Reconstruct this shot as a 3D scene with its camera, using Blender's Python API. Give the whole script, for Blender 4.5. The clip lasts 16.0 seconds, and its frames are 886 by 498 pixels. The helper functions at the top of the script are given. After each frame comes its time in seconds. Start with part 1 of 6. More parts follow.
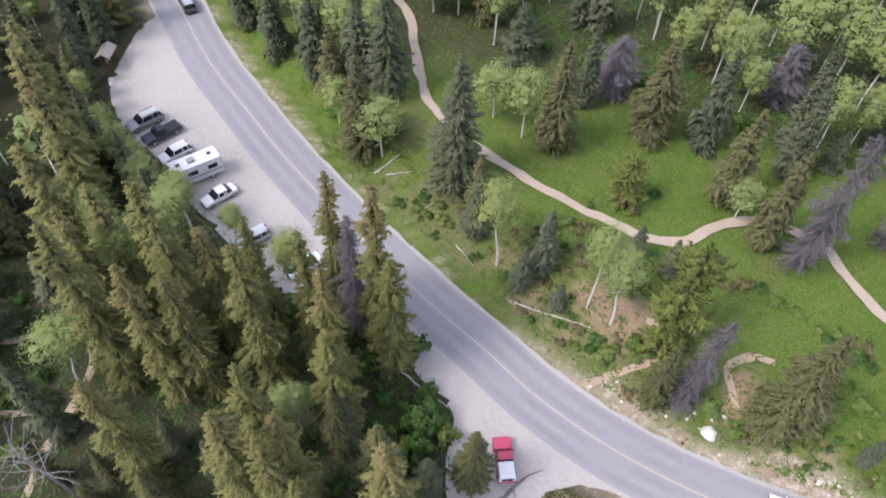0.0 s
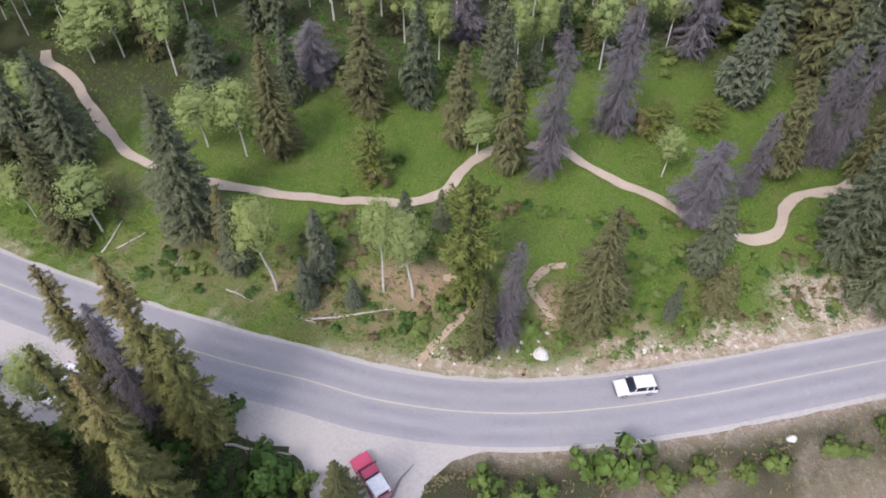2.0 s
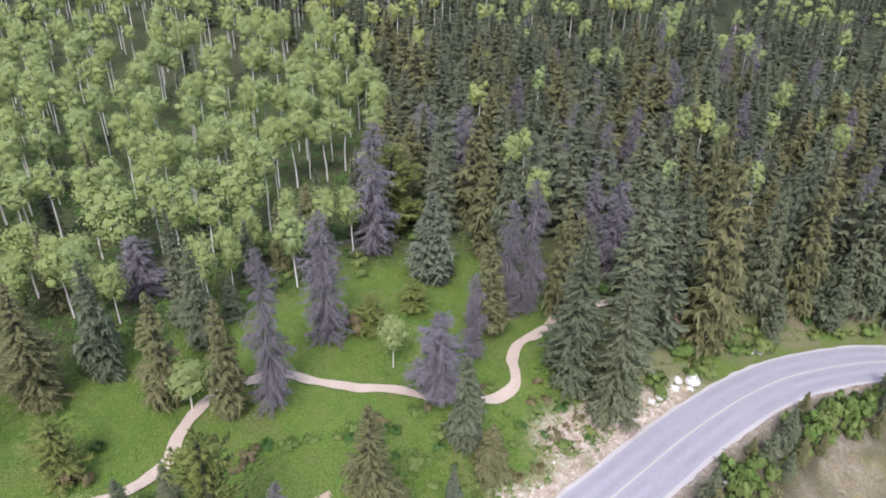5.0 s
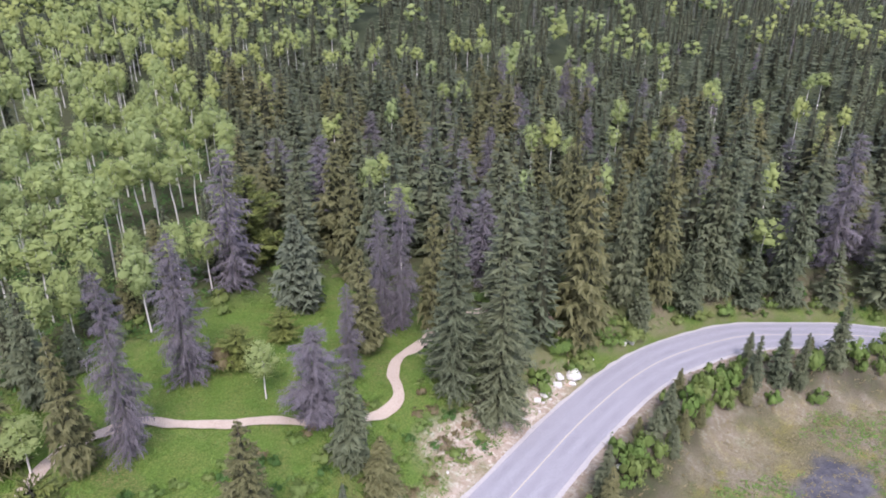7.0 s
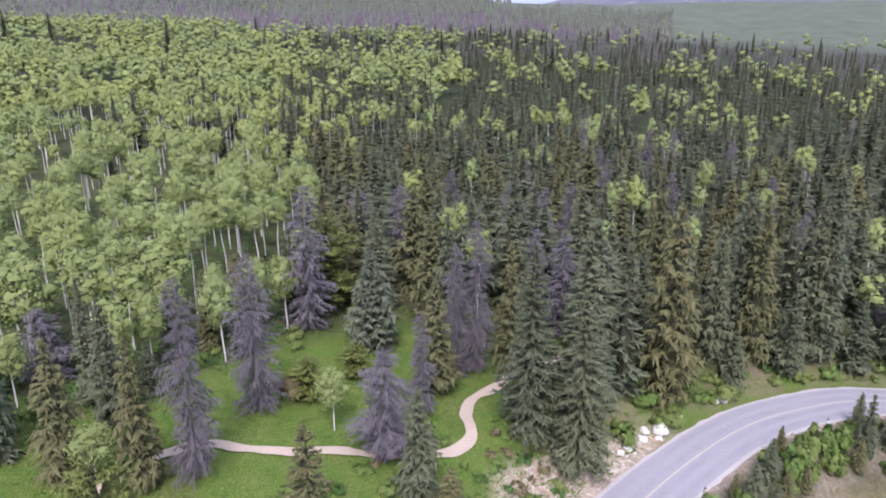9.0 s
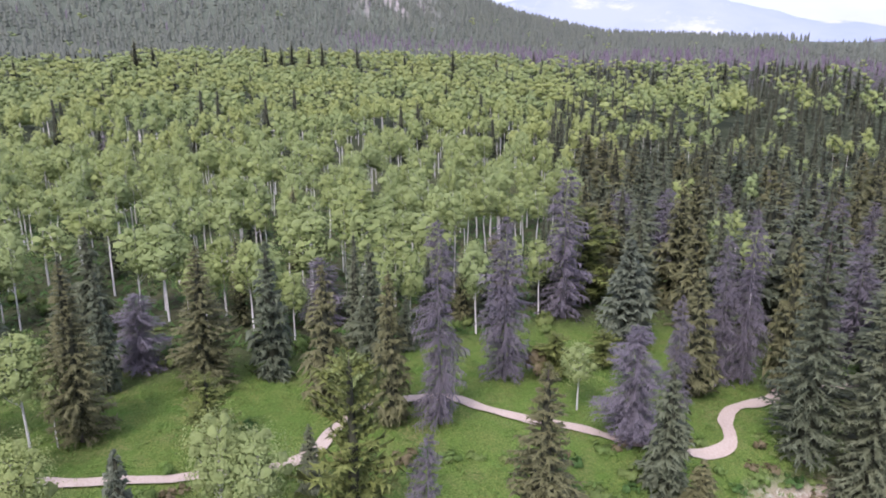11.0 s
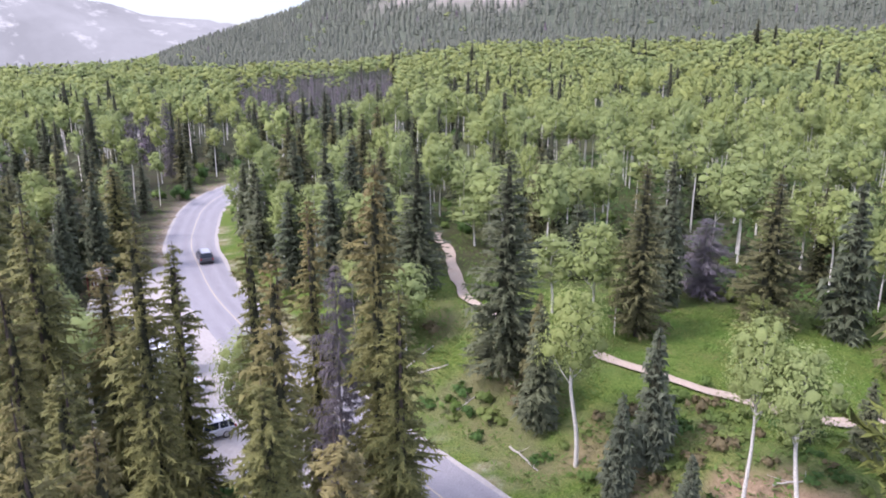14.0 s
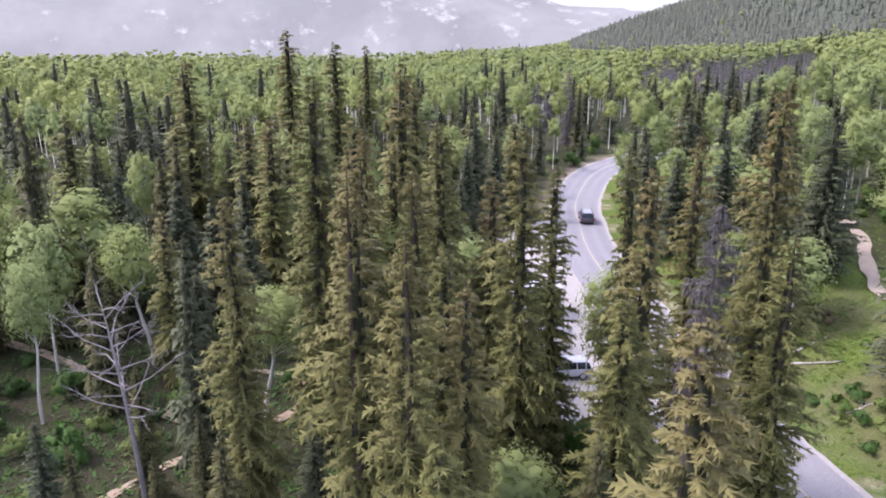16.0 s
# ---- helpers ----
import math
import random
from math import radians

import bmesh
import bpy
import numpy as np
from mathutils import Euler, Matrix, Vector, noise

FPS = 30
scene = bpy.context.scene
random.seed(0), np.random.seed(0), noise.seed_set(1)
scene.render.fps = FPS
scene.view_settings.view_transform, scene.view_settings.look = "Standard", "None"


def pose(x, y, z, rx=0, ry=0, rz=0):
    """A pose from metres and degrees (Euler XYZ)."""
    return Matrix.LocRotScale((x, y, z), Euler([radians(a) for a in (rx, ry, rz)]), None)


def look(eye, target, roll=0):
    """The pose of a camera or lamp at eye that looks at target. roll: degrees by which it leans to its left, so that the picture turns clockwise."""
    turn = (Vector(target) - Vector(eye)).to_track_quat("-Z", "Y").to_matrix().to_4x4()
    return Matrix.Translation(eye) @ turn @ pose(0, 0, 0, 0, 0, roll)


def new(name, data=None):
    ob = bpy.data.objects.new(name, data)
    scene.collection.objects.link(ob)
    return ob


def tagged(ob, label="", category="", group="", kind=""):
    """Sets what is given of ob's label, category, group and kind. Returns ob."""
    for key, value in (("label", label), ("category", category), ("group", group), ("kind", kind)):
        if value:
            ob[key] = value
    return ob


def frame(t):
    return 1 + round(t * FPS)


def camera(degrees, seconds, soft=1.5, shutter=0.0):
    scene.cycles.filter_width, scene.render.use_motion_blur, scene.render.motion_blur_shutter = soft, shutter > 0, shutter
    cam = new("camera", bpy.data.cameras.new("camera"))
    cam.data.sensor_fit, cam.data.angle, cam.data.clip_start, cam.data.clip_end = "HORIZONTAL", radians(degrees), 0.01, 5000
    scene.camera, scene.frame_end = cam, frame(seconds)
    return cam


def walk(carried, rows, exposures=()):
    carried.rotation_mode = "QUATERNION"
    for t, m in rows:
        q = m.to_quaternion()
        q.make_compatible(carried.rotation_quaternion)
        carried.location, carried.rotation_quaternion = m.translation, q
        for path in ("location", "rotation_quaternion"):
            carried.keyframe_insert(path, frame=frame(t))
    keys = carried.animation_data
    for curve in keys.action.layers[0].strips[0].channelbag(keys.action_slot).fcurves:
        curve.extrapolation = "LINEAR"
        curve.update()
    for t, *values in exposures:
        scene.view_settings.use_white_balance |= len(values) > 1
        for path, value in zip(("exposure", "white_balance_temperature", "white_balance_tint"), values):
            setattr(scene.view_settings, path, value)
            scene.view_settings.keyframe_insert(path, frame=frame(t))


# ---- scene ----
cam = camera(64.49, 16.0, soft=1.9)
PATH = [
    (0, (-7.418, -39.990, 71.000), (-22.919, -13.100, 31.800), 2.31),
    (0.5, (-7.547, -39.761, 69.877), (-18.425, -10.710, 30.664), 1.85),
    (1, (-7.654, -39.514, 68.721), (-13.690, -9.143, 29.463), 1.39),
    (1.5, (-7.791, -39.273, 67.429), (-10.179, -8.468, 28.118), 0.99),
    (2, (-8.248, -38.829, 66.146), (-8.817, -6.377, 28.113), 1.04),
    (2.5, (-8.272, -38.200, 65.323), (-8.272, -1.400, 31.473), 0.72),
    (3, (-8.222, -37.675, 64.611), (-6.935, 3.737, 36.622), 0.39),
    (3.5, (-8.213, -37.502, 63.515), (-4.332, 4.806, 37.153), 0.32),
    (4, (-8.093, -37.365, 62.837), (-0.831, 4.235, 36.065), 0.41),
    (4.5, (-8.013, -36.789, 61.896), (5.955, 2.806, 34.745), 0.78),
    (5, (-7.780, -36.018, 61.333), (12.125, 2.344, 36.191), 0.97),
    (5.2, (-7.869, -36.057, 60.954), (14.338, 2.137, 37.543), 1.02),
    (7.3, (-7.550, -36.775, 53.736), (21.143, -1.692, 32.620), 0.14),
    (7.5, (-7.521, -36.861, 53.197), (21.114, -1.729, 32.083), 0.03),
    (8, (-7.556, -36.919, 51.933), (21.572, -0.993, 32.937), -0.31),
    (8.2, (-7.594, -36.863, 51.417), (21.765, -0.637, 33.369), -0.39),
    (10.3, (-8.516, -37.075, 42.565), (7.025, 8.851, 30.346), -0.74),
    (10.5, (-8.580, -36.986, 42.041), (6.235, 9.173, 29.800), -0.72),
    (11, (-8.677, -36.778, 40.793), (0.789, 10.751, 28.489), -0.56),
    (11.5, (-8.653, -36.784, 39.666), (-4.932, 11.523, 27.317), -0.53),
    (12, (-8.508, -36.804, 38.508), (-11.595, 11.548, 26.156), -0.61),
    (12.5, (-8.647, -36.893, 37.467), (-18.231, 10.578, 25.033), -0.59),
    (13, (-8.604, -36.881, 36.339), (-24.502, 8.849, 23.846), -0.40),
    (13.5, (-8.475, -37.041, 35.283), (-30.474, 6.078, 22.760), -0.49),
    (14, (-8.560, -36.968, 34.329), (-36.143, 2.764, 21.657), -0.22),
    (14.5, (-8.652, -36.883, 33.417), (-41.353, -1.297, 20.599), -0.28),
    (15, (-8.644, -36.825, 32.500), (-45.909, -6.081, 19.612), -0.53),
    (15.5, (-8.675, -36.807, 31.724), (-49.708, -11.393, 18.671), -0.24),
    (16, (-8.801, -36.729, 30.927), (-52.822, -17.112, 17.610), -0.25),
]
walk(cam, [(t, look(eye, target, roll)) for t, eye, target, roll in PATH], [(0.0, 0.98, 6250, 21), (1.5, 0.93, 6250, 21), (2.5, 0.74, 6250, 21), (3.3, 1.08, 6050, 19), (4.0, 1.25, 6000, 19), (5.0, 1.18, 6000, 23), (8.0, 1.2, 5950, 28), (11.0, 1.12, 5900, 32), (13.0, 1.25, 5950, 31), (16.0, 1.32, 6100, 30)])

# ---- daylight: bright broken overcast, high soft sun ----
SUN_UP, SUN_TURN = radians(52), radians(215)
world = bpy.data.worlds.new("sky")
scene.world = world
world.use_nodes = True
wn, wl = world.node_tree.nodes, world.node_tree.links
wn.clear()
w_out = wn.new("ShaderNodeOutputWorld")
w_bg = wn.new("ShaderNodeBackground")
w_sky = wn.new("ShaderNodeTexSky")
w_sky.sky_type = 'NISHITA'
w_sky.sun_disc = False
w_sky.sun_elevation, w_sky.sun_rotation = SUN_UP, SUN_TURN
w_sky.air_density, w_sky.dust_density = 1.0, 2.0
w_tc = wn.new("ShaderNodeTexCoord")
w_map = wn.new("ShaderNodeMapping")
w_map.inputs["Scale"].default_value = (1.0, 1.0, 3.2)
w_no = wn.new("ShaderNodeTexNoise")
w_no.inputs["Scale"].default_value = 2.3
w_no.inputs["Detail"].default_value = 7
w_no.inputs["Roughness"].default_value = 0.58
w_ramp = wn.new("ShaderNodeValToRGB")
w_ramp.color_ramp.elements[0].position, w_ramp.color_ramp.elements[1].position = 0.42, 0.66
w_mix = wn.new("ShaderNodeMix")
w_mix.data_type = 'RGBA'
w_sep = wn.new("ShaderNodeSeparateXYZ")
w_up = wn.new("ShaderNodeMapRange")
w_up.inputs["From Min"].default_value, w_up.inputs["From Max"].default_value = 0.0, 0.8
w_up.inputs["To Min"].default_value, w_up.inputs["To Max"].default_value = 2.5, 11.5
w_tint = wn.new("ShaderNodeMix")
w_tint.data_type, w_tint.blend_type = 'RGBA', 'MULTIPLY'
w_tint.inputs["Factor"].default_value = 1.0
w_tint.inputs["B"].default_value = (0.94, 0.97, 1.04, 1)
wl.new(w_tc.outputs["Generated"], w_sep.inputs["Vector"])
wl.new(w_sep.outputs["Z"], w_up.inputs["Value"])
wl.new(w_up.outputs["Result"], w_tint.inputs["A"])
wl.new(w_tint.outputs["Result"], w_mix.inputs["B"])
wl.new(w_tc.outputs["Generated"], w_map.inputs["Vector"])
wl.new(w_map.outputs["Vector"], w_no.inputs["Vector"])
wl.new(w_no.outputs["Fac"], w_ramp.inputs["Fac"])
wl.new(w_ramp.outputs["Color"], w_mix.inputs["Factor"])
wl.new(w_sky.outputs["Color"], w_mix.inputs["A"])
wl.new(w_mix.outputs["Result"], w_bg.inputs["Color"])
w_bg.inputs["Strength"].default_value = 0.122
wl.new(w_bg.outputs["Background"], w_out.inputs["Surface"])

sun = new("sun", bpy.data.lights.new("sun", 'SUN'))
sun.data.energy, sun.data.angle, sun.data.color = 1.45, radians(16), (1.0, 0.96, 0.9)
sun.matrix_basis = look((0, 0, 300), (300 * -math.sin(SUN_TURN) * math.cos(SUN_UP), 300 * -math.cos(SUN_TURN) * math.cos(SUN_UP), 300 - 300 * math.sin(SUN_UP)))

# ---- materials ----
def nodes_of(name, rough=0.8, spec=0.3, metal=0.0):
    m = bpy.data.materials.new(name)
    m.use_nodes = True
    b = m.node_tree.nodes["Principled BSDF"]
    b.inputs["Roughness"].default_value = rough
    b.inputs["Specular IOR Level"].default_value = spec
    b.inputs["Metallic"].default_value = metal
    return m, m.node_tree.nodes, m.node_tree.links, b


def noise_fac(nt, scale, detail=4.0, rough=0.6, lo=0.35, hi=0.65, coord="Object"):
    n, l = nt.nodes, nt.links
    tc = n.new("ShaderNodeTexCoord")
    no = n.new("ShaderNodeTexNoise")
    no.inputs["Scale"].default_value = scale
    no.inputs["Detail"].default_value = detail
    no.inputs["Roughness"].default_value = rough
    l.new(tc.outputs[coord], no.inputs["Vector"])
    mr = n.new("ShaderNodeMapRange")
    mr.inputs["From Min"].default_value, mr.inputs["From Max"].default_value = lo, hi
    l.new(no.outputs["Fac"], mr.inputs["Value"])
    return mr.outputs["Result"]


def mix_col(nt, fac, a, b):
    n, l = nt.nodes, nt.links
    mx = n.new("ShaderNodeMix")
    mx.data_type = 'RGBA'
    for key, v in (("Factor", fac), ("A", a), ("B", b)):
        if isinstance(v, bpy.types.NodeSocket):
            l.new(v, mx.inputs[key])
        else:
            mx.inputs[key].default_value = v if isinstance(v, float) else (*v, 1)
    return mx.outputs["Result"]


def bump(nt, b, height, strength, dist):
    bp = nt.nodes.new("ShaderNodeBump")
    bp.inputs["Strength"].default_value, bp.inputs["Distance"].default_value = strength, dist
    nt.links.new(height, bp.inputs["Height"])
    nt.links.new(bp.outputs["Normal"], b.inputs["Normal"])


def two_tone(name, c1, c2, c3, s1, s2, rough=0.85, spec=0.25, bump_d=0.0, metal=0.0):
    m, n, l, b = nodes_of(name, rough, spec, metal)
    nt = m.node_tree
    f1, f2 = noise_fac(nt, s1), noise_fac(nt, s2, 6)
    l.new(mix_col(nt, f2, mix_col(nt, f1, c1, c2), c3), b.inputs["Base Color"])
    if bump_d:
        bump(nt, b, f2, 0.6, bump_d)
    return m


def leaf_mat(name, dark, light, rare=None, top=None, rough=0.65, through_light=0.25, tips=False, stand=None):
    """Foliage: each spray a shade of its own, each tree a tint of its own; top: a tint of the cone-bearing crown top."""
    m, n, l, b = nodes_of(name, rough, 0.2)
    nt = m.node_tree
    geo = n.new("ShaderNodeNewGeometry")
    info = n.new("ShaderNodeObjectInfo")
    mott = noise_fac(nt, 3.2, 5, 0.7, 0.3, 0.7)
    def weigh(a, k, b):
        ma = n.new("ShaderNodeMath")
        ma.operation = 'MULTIPLY_ADD'
        l.new(a, ma.inputs[0])
        ma.inputs[1].default_value = k
        if isinstance(b, float):
            ma.inputs[2].default_value = b
        else:
            l.new(b, ma.inputs[2])
        return ma.outputs["Value"]

    def given(key):
        at = n.new("ShaderNodeAttribute")
        at.attribute_name = key
        return at.outputs["Fac"]

    # Darker towards the trunk: new growth at tips, gap shade put into colour.
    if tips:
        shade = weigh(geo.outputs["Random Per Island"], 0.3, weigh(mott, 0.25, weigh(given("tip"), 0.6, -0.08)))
    else:
        shade = weigh(geo.outputs["Random Per Island"], 0.55, weigh(mott, 0.45, 0.0))
    c = mix_col(nt, shade, dark, light)
    if rare:
        each = n.new("ShaderNodeMath")
        each.operation = 'FRACT'
        l.new(weigh(given("tint"), 1.0, info.outputs["Random"]), each.inputs[0])
        c = mix_col(nt, weigh(each.outputs["Value"], 0.75, 0.0), c, rare)
    if stand:
        c = mix_col(nt, weigh(noise_fac(nt, 0.022, 3, 0.5, 0.4, 0.62), 0.8, 0.0), c, stand)
    if top:
        tc = n.new("ShaderNodeTexCoord")
        sep = n.new("ShaderNodeSeparateXYZ")
        l.new(tc.outputs["Generated"], sep.inputs["Vector"])
        mr = n.new("ShaderNodeMapRange")
        mr.inputs["From Min"].default_value, mr.inputs["From Max"].default_value = 0.62, 0.95
        mr.inputs["To Max"].default_value = 0.5
        l.new(sep.outputs["Z"], mr.inputs["Value"])
        mul = n.new("ShaderNodeMath")
        mul.operation = 'MULTIPLY'
        l.new(mr.outputs["Result"], mul.inputs[0])
        sq = n.new("ShaderNodeMath")
        sq.operation = 'POWER'
        l.new(info.outputs["Random"], sq.inputs[0])
        sq.inputs[1].default_value = 1.8
        l.new(sq.outputs["Value"], mul.inputs[1])
        c = mix_col(nt, mul.outputs["Value"], c, top)
    l.new(c, b.inputs["Base Color"])
    if through_light:
        tr = n.new("ShaderNodeBsdfTranslucent")
        l.new(c, tr.inputs["Color"])
        ms = n.new("ShaderNodeMixShader")
        ms.inputs["Fac"].default_value = through_light
        l.new(b.outputs["BSDF"], ms.inputs[1])
        l.new(tr.outputs["BSDF"], ms.inputs[2])
        l.new(ms.outputs["Shader"], n["Material Output"].inputs["Surface"])
    return m


def plain(name, col, rough=0.5, spec=0.4, metal=0.0):
    m, n, l, b = nodes_of(name, rough, spec, metal)
    nt = m.node_tree
    f = noise_fac(nt, 3.0, 5)
    l.new(mix_col(nt, f, col, tuple(v * 0.86 for v in col)), b.inputs["Base Color"])
    return m


def paint(name, col, metal=0.0):
    m = plain(name, col, 0.32, 0.5, metal)
    m.node_tree.nodes["Principled BSDF"].inputs["Coat Weight"].default_value = 0.4
    return m


M_SPRUCE = leaf_mat("spruce_needles", (0.021, 0.027, 0.015), (0.146, 0.176, 0.097), rare=(0.136, 0.150, 0.076), through_light=0.06, tips=True)
M_OLIVE = leaf_mat("olive_spruce_needles", (0.034, 0.040, 0.017), (0.190, 0.192, 0.080), rare=(0.150, 0.146, 0.060), top=(0.225, 0.205, 0.078), through_light=0.08, tips=True)
M_TALL = leaf_mat("cone_bearing_spruce_needles", (0.046, 0.053, 0.018), (0.25, 0.255, 0.078), rare=(0.20, 0.195, 0.066), top=(0.25, 0.175, 0.08), through_light=0.08, tips=True)
M_BLUE = leaf_mat("blue_spruce_needles", (0.045, 0.058, 0.036), (0.170, 0.195, 0.120), through_light=0.06, tips=True)
M_PINE = leaf_mat("pine_needles", (0.065, 0.087, 0.019), (0.217, 0.248, 0.061), through_light=0.08, tips=True)
M_DEAD = leaf_mat("dead_twigs", (0.094, 0.084, 0.088), (0.217, 0.197, 0.205), rough=0.9, through_light=0.0, tips=True)
M_FARDEAD = leaf_mat("dead_stand", (0.083, 0.068, 0.078), (0.161, 0.132, 0.150), rough=0.9, through_light=0.0)
M_ASPEN = leaf_mat("aspen_leaves", (0.212, 0.265, 0.088), (0.345, 0.415, 0.138), rare=(0.262, 0.340, 0.140), through_light=0.35, stand=(0.350, 0.392, 0.120))
M_BUSH = leaf_mat("bush_leaves", (0.08, 0.145, 0.03), (0.18, 0.275, 0.065), rare=(0.20, 0.235, 0.07))
M_RUSSET = leaf_mat("russet_shrub_leaves", (0.13, 0.11, 0.055), (0.24, 0.20, 0.10))
M_DARKBUSH = leaf_mat("alder_leaves", (0.045, 0.10, 0.022), (0.10, 0.19, 0.045))
M_GRASS = leaf_mat("grass_blades", (0.09, 0.165, 0.03), (0.165, 0.25, 0.05))
# Dark crown core: shade inside the crown put into the inner needles' colour.
M_INNER_SHADE = two_tone("shaded_inner_needles", (0.038, 0.042, 0.020), (0.052, 0.055, 0.027), (0.026, 0.028, 0.015), 2.0, 9.0)
M_BARK = two_tone("spruce_bark", (0.10, 0.075, 0.06), (0.17, 0.14, 0.12), (0.06, 0.045, 0.04), 3, 18, bump_d=0.03)
M_DEADBARK = two_tone("grey_dead_bark", (0.191, 0.174, 0.174), (0.252, 0.235, 0.231), (0.122, 0.109, 0.109), 3, 18, bump_d=0.03)
M_WHITEBARK = two_tone("aspen_bark", (0.78, 0.76, 0.69), (0.68, 0.67, 0.59), (0.5, 0.48, 0.42), 1.5, 7, bump_d=0.01)
M_PALEBARK = two_tone("pale_dead_bark", (0.40, 0.37, 0.36), (0.33, 0.30, 0.29), (0.24, 0.22, 0.215), 2, 12, bump_d=0.01)
M_LOG = two_tone("bleached_wood", (0.5, 0.46, 0.4), (0.38, 0.34, 0.29), (0.56, 0.53, 0.48), 2, 15, bump_d=0.02)
M_ROCK = two_tone("pale_limestone", (0.62, 0.6, 0.54), (0.46, 0.43, 0.37), (0.7, 0.69, 0.65), 1.5, 9, bump_d=0.05)
M_GRAVEL = two_tone("gravel", (0.42, 0.393, 0.362), (0.36, 0.335, 0.305), (0.45, 0.422, 0.388), 0.12, 3.0, bump_d=0.01)
M_DIRT = two_tone("trail_dirt", (0.42, 0.345, 0.26), (0.35, 0.28, 0.205), (0.48, 0.405, 0.315), 0.5, 6.0, bump_d=0.02)
M_PATH = two_tone("brown_path_dirt", (0.40, 0.30, 0.21), (0.32, 0.235, 0.155), (0.46, 0.36, 0.26), 0.8, 6.0, bump_d=0.02)
# Greyer, paler and flatter than near needles: distance haze put into the colour.
M_HAZYSPRUCE = leaf_mat("hazy_slope_needles", (0.115, 0.132, 0.100), (0.165, 0.182, 0.138), rare=(0.165, 0.185, 0.13))
M_YELLOW = two_tone("road_paint_yellow", (0.60, 0.50, 0.33), (0.52, 0.44, 0.31), (0.42, 0.38, 0.32), 0.6, 9)
M_GLASS = plain("dark_car_glass", (0.02, 0.025, 0.03), 0.06, 0.6)
M_TYRE = plain("tyre_rubber", (0.02, 0.02, 0.02), 0.85)
M_RIM = plain("alloy_rim", (0.5, 0.5, 0.52), 0.3, 0.5, 0.8)
M_TRIM = plain("black_plastic", (0.03, 0.03, 0.032), 0.6)
M_LAMP = plain("headlamp_glass", (0.7, 0.72, 0.74), 0.1, 0.6)
M_TAIL = plain("tail_lamp_red", (0.35, 0.02, 0.02), 0.2, 0.6)
M_WOODRED = two_tone("red_brown_timber", (0.17, 0.06, 0.04), (0.22, 0.09, 0.06), (0.1, 0.04, 0.03), 2, 14)
M_SHINGLE = two_tone("weathered_shingles", (0.33, 0.29, 0.26), (0.42, 0.38, 0.34), (0.24, 0.2, 0.18), 2, 14, bump_d=0.02)
M_ORANGE = plain("orange_plastic", (0.75, 0.16, 0.03), 0.5)


def asphalt_mat():
    m, n, l, b = nodes_of("worn_asphalt", 0.82, 0.3)
    nt = m.node_tree
    at = n.new("ShaderNodeAttribute")
    at.attribute_name = "across"
    wv = n.new("ShaderNodeMath")
    wv.operation = 'COSINE'
    mu = n.new("ShaderNodeMath")
    mu.operation = 'MULTIPLY'
    mu.inputs[1].default_value = 2 * math.pi / 1.75
    l.new(at.outputs["Fac"], mu.inputs[0])
    l.new(mu.outputs["Value"], wv.inputs[0])
    mr = n.new("ShaderNodeMapRange")
    mr.inputs["From Min"].default_value, mr.inputs["From Max"].default_value = -1, 1
    mr.inputs["To Max"].default_value = 0.75
    l.new(wv.outputs["Value"], mr.inputs["Value"])
    patch, grit = noise_fac(nt, 0.22, 5), noise_fac(nt, 14, 3)
    c = mix_col(nt, mr.outputs["Result"], (0.30, 0.294, 0.305), (0.41, 0.40, 0.412))
    c = mix_col(nt, patch, c, (0.355, 0.347, 0.356))
    c2 = n.new("ShaderNodeMix")
    c2.data_type, c2.blend_type = 'RGBA', 'MULTIPLY'
    c2.inputs["Factor"].default_value = 0.35
    l.new(c, c2.inputs["A"])
    l.new(grit, c2.inputs["B"])
    l.new(c2.outputs["Result"], b.inputs["Base Color"])
    bump(nt, b, grit, 0.3, 0.01)
    return m


